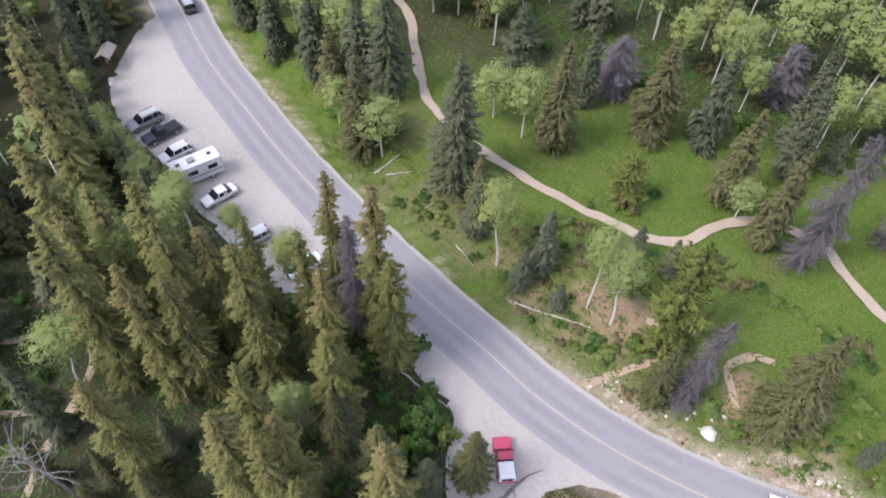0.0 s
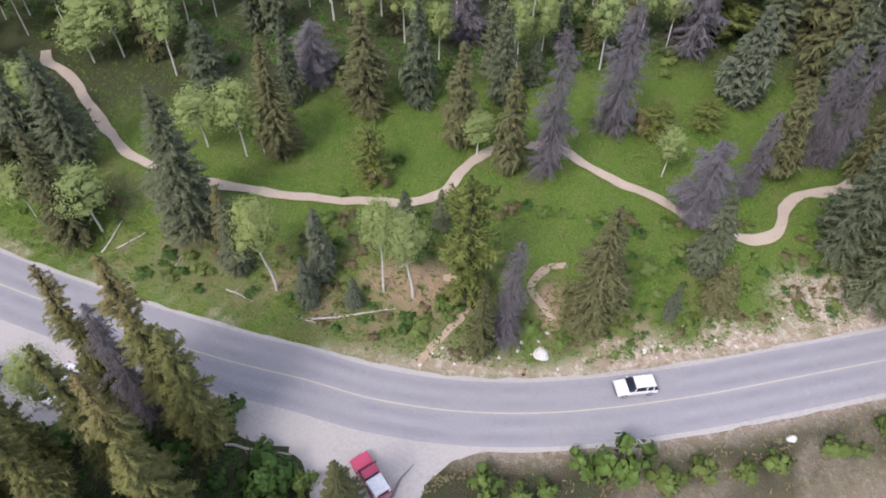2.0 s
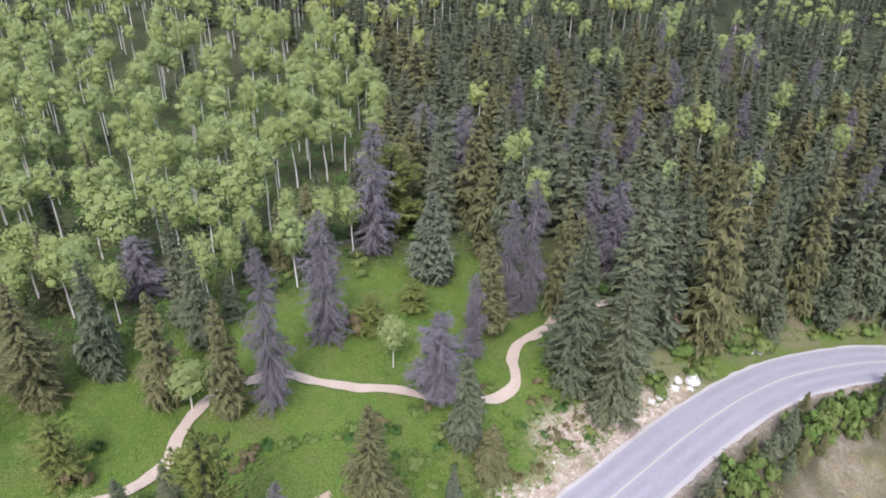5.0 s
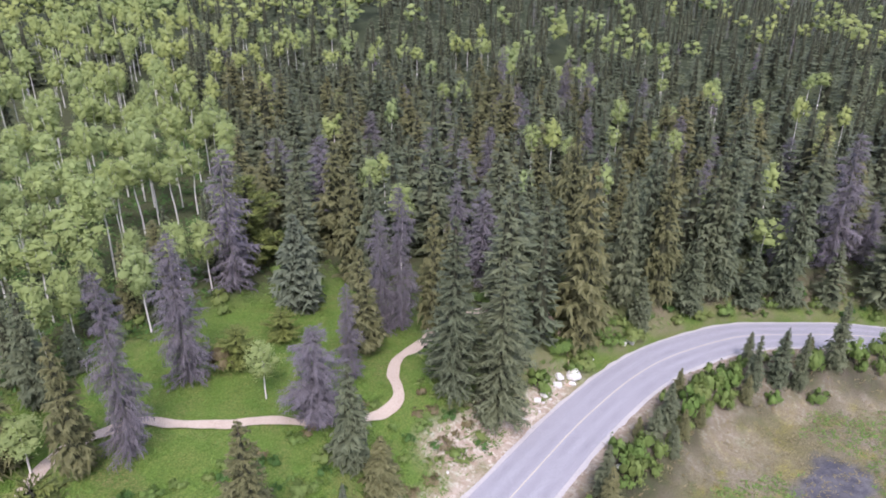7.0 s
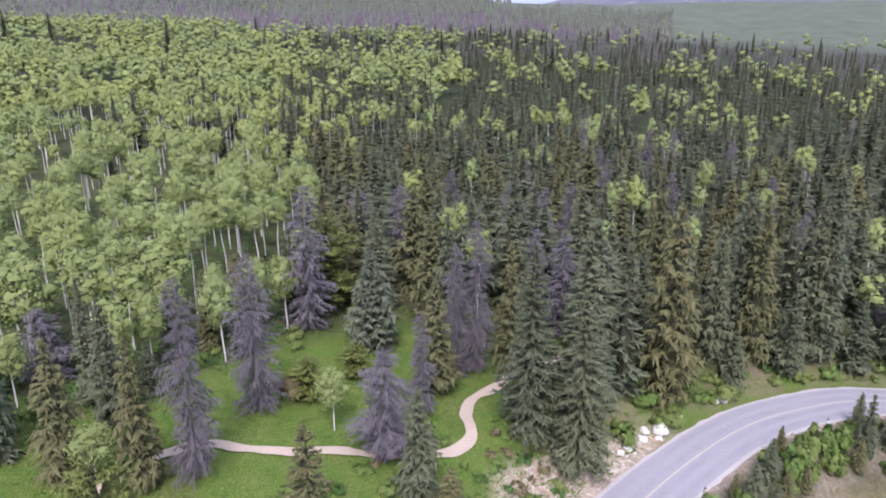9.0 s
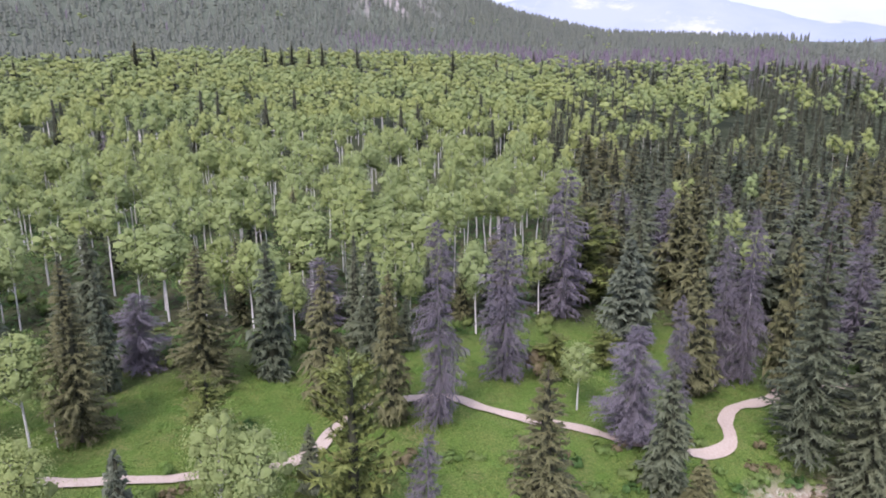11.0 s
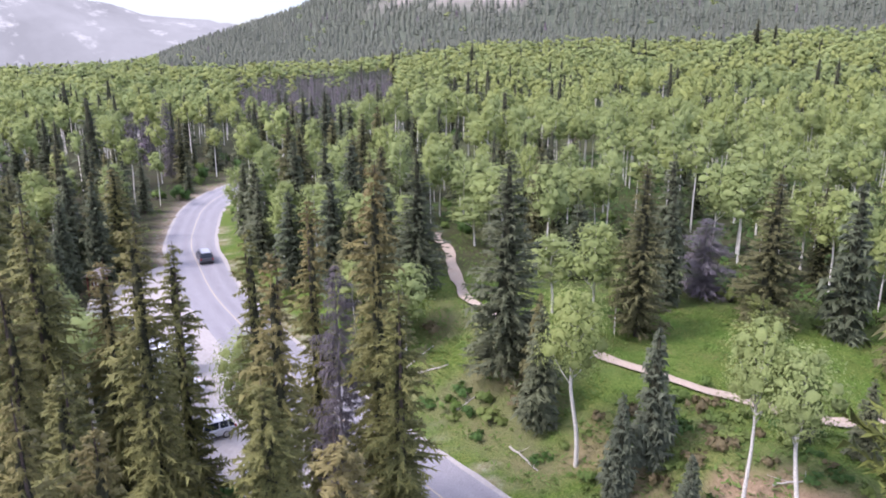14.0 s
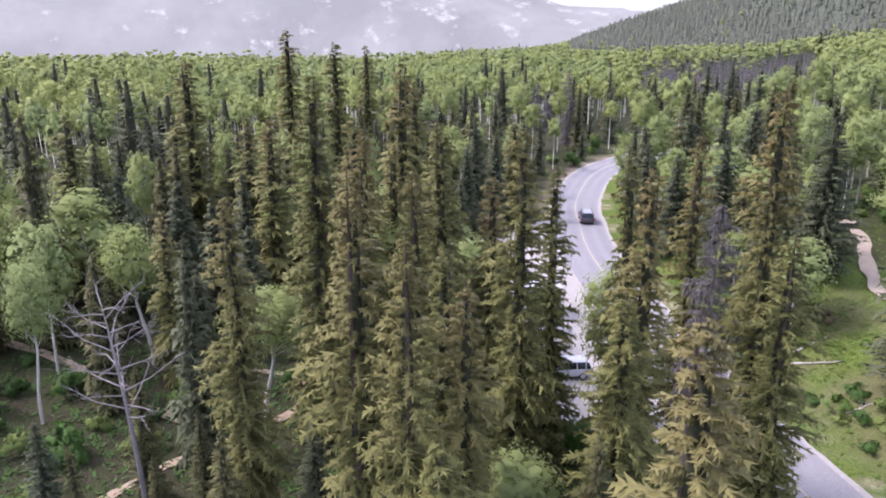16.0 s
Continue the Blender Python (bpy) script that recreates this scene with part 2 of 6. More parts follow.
def ground_mat():
    """Meadow grass, forest floor, bare pale soil, wet moss and far rock, mixed by the masks of the ground."""
    m, n, l, b = nodes_of("ground", 0.95, 0.1)
    nt = m.node_tree

    def mask(name):
        at = n.new("ShaderNodeAttribute")
        at.attribute_name = name
        return at.outputs["Fac"]

    big, mid, fine = noise_fac(nt, 0.07, 3), noise_fac(nt, 0.55, 5), noise_fac(nt, 5.0, 6)
    grass = mix_col(nt, big, (0.095, 0.175, 0.032), (0.155, 0.245, 0.045))
    grass = mix_col(nt, mid, grass, (0.20, 0.235, 0.062))
    grass = mix_col(nt, noise_fac(nt, 0.16, 5, 0.65, 0.52, 0.68), grass, (0.235, 0.225, 0.085))
    gfine = mix_col(nt, fine, (0.075, 0.135, 0.022), grass)
    floor_c = mix_col(nt, mid, (0.058, 0.048, 0.034), (0.055, 0.08, 0.026))
    floor_c = mix_col(nt, fine, floor_c, (0.08, 0.074, 0.045))
    scrub = mix_col(nt, mid, (0.27, 0.20, 0.15), (0.17, 0.19, 0.07))
    scrub = mix_col(nt, fine, scrub, (0.20, 0.165, 0.11))
    soil = mix_col(nt, mid, (0.50, 0.415, 0.32), (0.38, 0.285, 0.205))
    soil = mix_col(nt, noise_fac(nt, 1.6, 5, 0.65, 0.5, 0.62), soil, (0.62, 0.56, 0.45))
    soil = mix_col(nt, noise_fac(nt, 2.4, 6, 0.7, 0.56, 0.66), soil, (0.24, 0.20, 0.12))
    wet = mix_col(nt, big, (0.18, 0.165, 0.05), (0.25, 0.215, 0.155))
    wet = mix_col(nt, noise_fac(nt, 0.2, 6, 0.7, 0.5, 0.62), wet, (0.28, 0.255, 0.05))
    wet = mix_col(nt, noise_fac(nt, 0.13, 6, 0.7, 0.54, 0.66), wet, (0.11, 0.15, 0.04))
    wet = mix_col(nt, fine, wet, (0.13, 0.12, 0.06))
    rock = mix_col(nt, noise_fac(nt, 0.05, 6, 0.7), (0.34, 0.31, 0.27), (0.22, 0.21, 0.17))
    c = mix_col(nt, mask("grass"), floor_c, gfine)
    # Far wood floor darkened: shade between the trees put into its colour.
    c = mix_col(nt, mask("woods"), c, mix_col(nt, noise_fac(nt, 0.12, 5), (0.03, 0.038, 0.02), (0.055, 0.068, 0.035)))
    # Far hillside paler with distance: haze put into the ground's colour.
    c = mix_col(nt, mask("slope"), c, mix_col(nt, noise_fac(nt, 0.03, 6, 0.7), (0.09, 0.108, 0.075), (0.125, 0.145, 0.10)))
    c = mix_col(nt, mask("scrub"), c, scrub)
    c = mix_col(nt, mask("dirt"), c, mix_col(nt, fine, (0.40, 0.285, 0.19), (0.28, 0.195, 0.125)))
    c = mix_col(nt, mask("wet"), c, wet)
    c = mix_col(nt, mask("soil"), c, soil)
    c = mix_col(nt, mask("rock"), c, rock)
    c = mix_col(nt, mask("mud"), c, mix_col(nt, mid, (0.075, 0.075, 0.085), (0.15, 0.145, 0.145)))
    l.new(c, b.inputs["Base Color"])
    bump(nt, b, fine, 0.8, 0.12)
    return m


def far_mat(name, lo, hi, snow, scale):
    """Far hazy mountains: a plain glowing backdrop of distance, haze and daylight put into its colour."""
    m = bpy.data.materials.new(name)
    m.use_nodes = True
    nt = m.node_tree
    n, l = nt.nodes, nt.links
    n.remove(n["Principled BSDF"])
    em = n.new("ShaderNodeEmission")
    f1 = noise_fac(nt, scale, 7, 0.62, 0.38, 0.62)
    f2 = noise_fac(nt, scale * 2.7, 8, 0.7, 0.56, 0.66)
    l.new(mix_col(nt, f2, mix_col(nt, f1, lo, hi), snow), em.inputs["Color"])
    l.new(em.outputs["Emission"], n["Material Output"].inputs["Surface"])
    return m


M_ASPHALT, M_GROUND = asphalt_mat(), ground_mat()
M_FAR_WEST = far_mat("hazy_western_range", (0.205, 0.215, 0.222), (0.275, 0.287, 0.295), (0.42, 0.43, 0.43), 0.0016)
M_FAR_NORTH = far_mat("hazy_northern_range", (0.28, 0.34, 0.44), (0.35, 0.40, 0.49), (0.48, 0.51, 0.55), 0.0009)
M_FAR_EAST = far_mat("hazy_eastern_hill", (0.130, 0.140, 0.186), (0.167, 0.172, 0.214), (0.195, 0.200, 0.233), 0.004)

# ---- plan of the land ----
ROAD = [(-150, 3000), (-150, 600), (-112, 250), (-116, 180), (-124, 148), (-131, 125), (-136, 100), (-135, 80), (-127, 57), (-118.3, 43.5), (-107, 32.7), (-98.7, 26),
        (-90.7, 21.2), (-79.5, 15), (-68, 10.2), (-59, 6.6), (-45, 2), (-35, -.8), (-29, -2.3), (-22.5, -3.6), (-16, -5.2),
        (-9.5, -6), (-3.8, -6.1), (2, -5.7), (8, -4.8), (14, -3.6), (20, -2.2), (26, -.6), (32, 1), (38, 2.6), (46, 4.7)]
ROAD += [(55, 6.5), (62, 7.4), (69, 7.5), (77.5, 6.2), (84.6, 4), (92, -.9), (97, -4.5), (101, -8.3), (106, -16), (109, -26), (110, -40), (108, -90), (110, -3000)]
TRAIL = [(-62.5, 39.5), (-61.2, 37), (-57.7, 34.7), (-53, 29), (-49.1, 24.5), (-45.3, 20.9), (-40, 18.6), (-34.8, 17.3), (-30.5, 16.6), (-26, 16.1), (-21, 16.0),
         (-17.2, 16.1), (-13.4, 16.3), (-10.9, 17.1), (-9, 18.5), (-7.4, 21.7), (-5.1, 24.5), (-2, 26.4), (1.6, 27.2), (5.4, 26.3), (8.6, 23.7), (11.8, 21.6),
         (15.5, 19.7), (18.5, 17.0), (23.1, 14.7), (26.4, 14.6), (29.1, 16.2), (30.7, 19.4), (32.6, 21.5), (37.5, 23), (43, 25.5), (50, 25), (58, 22)]


def glide(points, n):
    p = np.array(points, float)
    p = np.vstack([2 * p[0] - p[1], p, 2 * p[-1] - p[-2]])
    out = []
    for i in range(1, len(p) - 2):
        a, b, c, d = p[i - 1], p[i], p[i + 1], p[i + 2]
        for u in np.linspace(0, 1, n, endpoint=False):
            out.append(.5 * (2 * b + (c - a) * u + (2 * a - 5 * b + 4 * c - d) * u * u + (3 * b - a - 3 * c + d) * u ** 3))
    out.append(p[-2])
    return np.array(out)


ROAD_LINE = np.vstack([ROAD[:2], glide(ROAD[2:-1], 5), ROAD[-1:]])
TRAIL_LINE = glide(TRAIL, 5)


def beside(line, x, y):
    """Signed distance of points from a line (positive to the left of its run)."""
    x, y = np.atleast_1d(np.asarray(x, float)), np.atleast_1d(np.asarray(y, float))
    best, sign = np.full(x.shape, 1e9), np.ones(x.shape)
    for a, b in zip(line[:-1], line[1:]):
        v = b - a
        u = np.clip(((x - a[0]) * v[0] + (y - a[1]) * v[1]) / (v @ v), 0, 1)
        dx, dy = x - a[0] - u * v[0], y - a[1] - u * v[1]
        d = np.hypot(dx, dy)
        s = np.where(v[0] * dy - v[1] * dx >= 0, 1.0, -1.0)
        near = d < best
        best, sign = np.where(near, d, best), np.where(near, s, sign)
    return best * sign


def step(a, b, x):
    u = np.clip((x - a) / (b - a), 0, 1)
    return u * u * (3 - 2 * u)


def lumps(x, y, size, seed=0):
    """Smooth value noise from 0 to 1."""
    x, y = np.asarray(x, float) / size + seed * 17.3, np.asarray(y, float) / size - seed * 9.1
    xi, yi = np.floor(x), np.floor(y)
    fx, fy = x - xi, y - yi
    fx, fy = fx * fx * (3 - 2 * fx), fy * fy * (3 - 2 * fy)

    def h(i, j):
        v = np.sin(i * 127.1 + j * 311.7 + seed * 74.7) * 43758.5453
        return v - np.floor(v)
    return (h(xi, yi) * (1 - fx) + h(xi + 1, yi) * fx) * (1 - fy) + (h(xi, yi + 1) * (1 - fx) + h(xi + 1, yi + 1) * fx) * fy


def fbm(x, y, size, seed=0):
    return .5 * lumps(x, y, size, seed) + .3 * lumps(x, y, size / 2.1, seed + 1) + .2 * lumps(x, y, size / 4.3, seed + 2)


LOT_WEST = [(-93.1, 19.5), (-93.3, 15.5), (-91.4, 11.0), (-88.1, 5.0), (-85.0, 1.6), (-80.0, -1.2), (-70, -4.6), (-60, -7.0), (-52, -9.0), (-46.5, -10.2), (-42.5, -8.6), (-40.5, -4), (-38, -1.5)]
LOT_EAST = [(-31.5, -4.2), (-29.5, -8.5), (-27, -10.2), (-22, -11.6), (-20.6, -14), (-19.4, -17), (-16.4, -20.5), (-11.0, -20.5), (-10.5, -15.4), (-8.4, -12.3), (-5, -10.3), (1, -9.6)]


def in_poly(poly, x, y):
    inside = np.zeros(np.shape(x), bool)
    p = np.array(poly)
    for (x1, y1), (x2, y2) in zip(p, np.roll(p, -1, 0)):
        c = ((y1 > y) != (y2 > y)) & (x < (x2 - x1) * (y - y1) / (y2 - y1 + 1e-12) + x1)
        inside ^= c
    return inside


def closed_lot(edge):
    """The lot's outline, closed along the road's middle."""
    a, b = np.array(edge[0]), np.array(edge[-1])
    sel = ROAD_LINE[(ROAD_LINE[:, 0] > a[0]) & (ROAD_LINE[:, 0] < b[0]) & (ROAD_LINE[:, 1] < 60)]
    return [tuple(p) for p in glide(edge, 4)] + [tuple(p) for p in sel[::-1]]


LOTS = [closed_lot(LOT_WEST), closed_lot(LOT_EAST)]


def in_lot(x, y):
    return in_poly(LOTS[0], x, y) | in_poly(LOTS[1], x, y)



def off_lot(x, y):
    """0 on the lots, rising to 1 at four metres from their edge."""
    d = np.full(np.shape(x), 99.0)
    box = (x > -105) & (x < 12) & (y > -32) & (y < 34)
    if box.any():
        e = np.minimum(*[np.abs(beside(np.array(p + p[:1]), x[box], y[box])) for p in LOTS])
        d[box] = np.where(in_lot(x[box], y[box]), 0, e)
    return step(.6, 4.5, d)


def road_z(x):
    return 3.0 - 0.05 * np.clip(x, -160, 110)


def hill_rise(x, y):
    r, head = np.hypot(x + 8, y + 37), np.degrees(np.arctan2(x + 8, y + 37))
    up = np.interp(head, [-66, -60, -56, -51, -46, -40, -32, -22, -5, 8, 13, 17, 24, 45], [0, 0, .5, 2.1, 3.5, 6.2, 10, 11.5, 9.5, 6.2, 4.9, 3.5, 1.9, 1.1])
    return np.tan(np.radians(up)) * 1500 * step(760, 1480, r) * (0.86 + 0.28 * fbm(x, y, 260, 5)) * (1 - .6 * step(1700, 2600, r))


def rocky(x, y, z):
    """Bare limestone on the hill's face."""
    h, r = np.degrees(np.arctan2(x + 8, y + 37)), np.hypot(x + 8, y + 37)
    up = (z - 36) / r
    face = step(-41, -38, h) * step(-25, -29, h) * step(.062, .072, up) * step(.1, .088, up) + step(3, 6, h) * step(15, 12, h) * step(.07, .08, up)
    return (r > 800) * face * step(.46, .56, fbm(x, y, 38, 21))


def land(x, y, d=None):
    """Height of the ground."""
    x, y = np.atleast_1d(np.asarray(x, float)), np.atleast_1d(np.asarray(y, float))
    if d is None:
        d = beside(ROAD_LINE, x, y)
    base = road_z(x)
    north = 5.5 * step(4.6, 16, d) + .03 * np.clip(d - 20, 0, 200)
    south = -4.0 * step(-4, 8, x) * step(5, 16, -d)
    r = np.hypot(x + 8, y + 37)
    head = np.degrees(np.arctan2(x + 8, y + 37))
    far = .072 * np.clip(y - 120, 0, 560) * (1 - .6 * step(-32, -46, head)) + .018 * np.clip(-x - 160, 0, 500) * step(0, 40, np.abs(d))
    valley = -90 * step(650, 1800, r) * step(-54, -66, head)
    rough = (fbm(x, y, 7, 2) - .5) * .8 * step(5, 12, np.abs(d)) * off_lot(x, y) + (fbm(x, y, 60, 3) - .5) * 7 * step(60, 160, np.abs(d))
    return base + np.where(d > 0, north, south) + far + valley + hill_rise(x, y) + rough


def z_at(x, y):
    return float(ground_z(x, y))


# ---- mesh helpers ----
def raw_mesh(name, verts, faces, mats, index=None, smooth=False):
    verts, faces = np.asarray(verts, np.float32), np.asarray(faces, np.int32)
    me = bpy.data.meshes.new(name)
    n, k = faces.shape
    me.vertices.add(len(verts))
    me.vertices.foreach_set("co", verts.ravel())
    me.loops.add(n * k)
    me.loops.foreach_set("vertex_index", faces.ravel())
    me.polygons.add(n)
    me.polygons.foreach_set("loop_start", np.arange(0, n * k, k, dtype=np.int32))
    if index is not None:
        me.polygons.foreach_set("material_index", np.asarray(index, np.int32))
    if smooth:
        me.polygons.foreach_set("use_smooth", np.ones(n, bool))
    for m in (mats if isinstance(mats, (list, tuple)) else [mats]):
        me.materials.append(m)
    me.update(calc_edges=True)
    me.validate()
    return me


def bm_mesh(name, bm, mat, smooth=False):
    me = bpy.data.meshes.new(name)
    bm.normal_update()
    bm.to_mesh(me)
    bm.free()
    me.materials.append(mat)
    if smooth:
        for p in me.polygons:
            p.use_smooth = True
    return me


def part(name, me, parent, label="", m=None):
    ob = new(name, me)
    ob.parent = parent
    if m is not None:
        ob.matrix_basis = m
    return tagged(ob, label)


def mask(me, name, values):
    at = me.attributes.new(name, 'FLOAT', 'POINT')
    at.data.foreach_set("value", np.asarray(values, np.float32))


# ---- ground ----
def axis(lo, hi, fine, reach):
    mid = list(np.arange(lo, hi + .1, fine))
    s, v = fine, lo
    left = []
    while v > -reach:
        s *= 1.075
        v -= s
        left.append(v)
    s, v = fine, hi
    right = []
    while v < reach:
        s *= 1.075
        v += s
        right.append(v)
    return np.array(left[::-1] + mid + right)


GX, GY = axis(-92, 98, 1.25, 4300), axis(-45, 50, 1.25, 4300)


def build_ground():
    gx, gy = GX, GY
    X, Y = np.meshgrid(gx, gy)
    x, y = X.ravel(), Y.ravel()
    d = beside(ROAD_LINE, x, y)
    z = land(x, y, d)
    z = z - np.where(np.abs(d) < 4.7, .10, 0) - .06 * (np.abs(d) < 30) * (in_lot(x, y))
    global GZ
    nx, ny = len(gx), len(gy)
    GZ = z.reshape(ny, nx)
    i = np.arange(nx * ny).reshape(ny, nx)
    f = np.stack([i[:-1, :-1], i[:-1, 1:], i[1:, 1:], i[1:, :-1]], -1).reshape(-1, 4)
    me = raw_mesh("ground", np.c_[x, y, z], f, M_GROUND, smooth=True)
    n1, n2, n3 = fbm(x, y, 6, 11), fbm(x, y, 14, 12), fbm(x, y, 3, 13)
    ad = np.where(y > 170, 999.0, np.abs(d))
    d = np.where(y > 170, 999.0, d)
    r = np.hypot(x + 8, y + 37)
    north = d > 0
    meadow = north * step(3, 9, d) * (1 - step(34, 46, y - .25 * np.clip(x, -60, 20))) * (1 - step(34, 46, x)) * step(-75, -60, x)
    verge = np.maximum(step(16, 9, ad) * step(74, 62, x), step(9.5, 6.5, ad))
    grass = np.clip(np.maximum(meadow, verge * north) + .3 * n2 * north, 0, 1)
    verge_scrub = north * step(38, 46, x) * step(4, 5, d) * step(14, 9, d) * step(.3, .5, n1)
    scrub = north * step(4.5, 7, d) * step(19, 13, d) * step(4, -6, x) * step(-56, -46, x) * step(.34, .52, n1) * .9
    soil = north * step(3.2, 4.4, d) * step(8.2, 5.4, d + 5 * (n1 - .5) + 2 * (n3 - .5)) * step(-16, -6, x) * step(70, 50, x) * step(.30, .5, n3 + .15 * step(10, 25, x))
    soil = np.maximum(soil, north * step(1.3, .75, np.hypot((x - 36) / 7.5, (y - 9.0) / 4.0) + .8 * (n1 - .5)))
    dirt = step(1.2, .8, np.hypot((x + 11.5) / 6, (y - 6.4) / 2.6) + 1.5 * (n3 - .4)) * .9
    dirt = np.maximum(dirt, step(1.2, .8, np.hypot((x - 2.5) / 1.6, (y - 4.8) / 2.2) + 1.2 * (n3 - .4)))
    dirt = np.maximum(dirt, north * step(.5, .62, fbm(x, y, 5, 17)) * step(5, 8, d) * step(15, 10, d) * step(-50, -40, x) * step(22, 12, x) * .55)
    soil = np.maximum(soil, north * step(6.4, 4.6, d + 2 * (n1 - .5)) * step(-24, -12, x) * step(3.0, 4.0, d) * .85)
    soil = np.maximum(soil, north * step(6.0, 4.6, d) * step(3.4, 3.9, d) * .6 * step(.4, .55, n3) * step(58, 48, x))
    soil = np.maximum(soil, (~north) * step(4, 12, x) * step(3.5, 4.5, ad) * step(26, 9, ad + 8 * (n2 - .5)) * step(.3, .55, n1) * .34)
    soil = np.maximum(soil, (~north) * step(6.5, 3.8, ad) * .7)
    soil = soil * np.where(north, step(60, 48, x), 1)
    wet = (~north) * step(6, 22, x) * step(9, 15, ad)
    mud = (~north) * step(1.15, .75, np.hypot((x - 66) / 8, (y + 17.5) / 3.4) + 1.1 * (n1 - .5))
    rock = rocky(x, y, z)
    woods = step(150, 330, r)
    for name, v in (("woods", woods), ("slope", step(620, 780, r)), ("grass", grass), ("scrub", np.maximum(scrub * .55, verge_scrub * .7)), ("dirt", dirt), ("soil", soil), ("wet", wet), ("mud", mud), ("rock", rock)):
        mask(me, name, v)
    return tagged(new("ground", me), "mountain ground with green meadow, pale cut bank and forest floor", "ground", kind="structure")


ground = build_ground()


def ground_z(x, y):
    """Height of the ground's mesh."""
    i, j = np.clip(np.searchsorted(GX, x) - 1, 0, len(GX) - 2), np.clip(np.searchsorted(GY, y) - 1, 0, len(GY) - 2)
    u, v = (x - GX[i]) / (GX[i + 1] - GX[i]), (y - GY[j]) / (GY[j + 1] - GY[j])
    return (GZ[j, i] * (1 - u) + GZ[j, i + 1] * u) * (1 - v) + (GZ[j + 1, i] * (1 - u) + GZ[j + 1, i + 1] * u) * v



def ribbon(name, line, offsets, lift, mat, label, cat, drape=True, jag=0.0, attr=False):
    t = np.gradient(line, axis=0)
    t /= np.linalg.norm(t, axis=1)[:, None]
    nrm = np.c_[-t[:, 1], t[:, 0]]
    rows, cols = len(line), len(offsets)
    V = np.zeros((rows, cols, 3))
    for j, o in enumerate(offsets):
        w = o
        if jag and j in (0, cols - 1):
            w = o + (lumps(line[:, 0], line[:, 1], 1.7, j + 40) - .5) * jag * (1 if o > 0 else -1)
            w = w[:, None]
        V[:, j, :2] = line + nrm * w
    x, y = V[..., 0].ravel(), V[..., 1].ravel()
    z = (ground_z(x, y) if drape else road_z(x)) + lift
    V = np.c_[x, y, z]
    i = np.arange(rows * cols).reshape(rows, cols)
    f = np.stack([i[:-1, :-1], i[1:, :-1], i[1:, 1:], i[:-1, 1:]], -1).reshape(-1, 4)[:, ::-1]
    me = raw_mesh(name, V, f, mat, smooth=True)
    if attr:
        mask(me, "across", np.tile(np.array(offsets), rows))
    return tagged(new(name, me), label, cat, kind="structure")


near_road = ROAD_LINE[4:-1]
fine_road = glide(near_road[::2], 6)
ribbon("road_shoulder", fine_road, [-4.05, -3.0, 3.0, 3.95], -.045, M_GRAVEL, "pale gravel shoulders along the mountain road", "shoulder", False, 0.3)
ribbon("road", fine_road, list(np.linspace(-3.55, 3.45, 15)), 0.0, M_ASPHALT, "worn grey two-lane asphalt road with polished wheel tracks", "road", False, attr=True)
ribbon("centre_line", fine_road, [-.07, .07], .006, M_YELLOW, "faded yellow centre line painted on the asphalt", "road marking", False)
ribbon("trail", TRAIL_LINE, [-.66, -.33, 0, .33, .66], .2, M_DIRT, "narrow pale dirt trail winding through the meadow", "trail", True, 0.5)
SIDE_TRAILS = [[(-11.6, -1.4), (-10.4, .2), (-8.5, 2.1), (-7, 3.6), (-5.8, 5.6), (-6.5, 7.0), (-9, 6.9)], [(4.2, 9.2), (2.2, 8.6), (.4, 6.8), (1.2, 5.4), (2.8, 3.8)],
               [(-75, -33), (-66, -31.5), (-61, -27), (-57.5, -26.6), (-55.2, -28.4), (-53.4, -32.5), (-52.5, -36), (-50, -41)], [(-78, -50), (-73, -45.5), (-67, -41), (-60, -37.5), (-55, -33.5)],
               [(58, 22), (57.5, 17), (55.5, 13.5), (52, 11)]]
for k, p in enumerate(SIDE_TRAILS):
    ribbon("side_trail", glide(p, 6), [-.38, 0, .38], .05, M_PATH, "narrow worn footpath of brown dirt", "footpath", True, 0.4)


def build_lot(poly, name, label):
    bm = bmesh.new()
    p = np.array(poly)
    vs = [bm.verts.new((a, b, float(road_z(a)) - .025)) for a, b in p]
    bm.faces.new(vs)
    bmesh.ops.triangulate(bm, faces=bm.faces[:])
    return tagged(new(name, bm_mesh(name, bm, M_GRAVEL)), label, "parking lot", kind="structure")


build_lot(LOTS[0], "parking_lot", "pale gravel parking lot beside the road")
build_lot(LOTS[1], "pullout", "pale gravel pullout beside the road")

# ---- far ranges, far past the hill ----
def far_range(name, heads, ups, reach, mat, label, seed):
    a = np.linspace(heads[0], heads[-1], 160)
    e = np.interp(a, heads, ups) + (fbm(a * 3, a * 0, 9, seed) - .5) * .9
    rows = []
    for k, (fr, dist) in enumerate(((-.5, reach * .8), (.35, reach * .88), (.75, reach * .95), (1, reach))):
        zz = 35 + np.tan(np.radians(np.maximum(e, .2))) * reach * max(fr, 0) + (-250 if fr < 0 else 0)
        rows.append(np.c_[-8 + dist * np.sin(np.radians(a)), -37 + dist * np.cos(np.radians(a)), zz])
    V = np.vstack(rows)
    i = np.arange(4 * 160).reshape(4, 160)
    f = np.stack([i[:-1, :-1], i[:-1, 1:], i[1:, 1:], i[1:, :-1]], -1).reshape(-1, 4)
    tagged(new(name, raw_mesh(name, V, f, mat, smooth=True)), label, "mountain range", kind="structure")


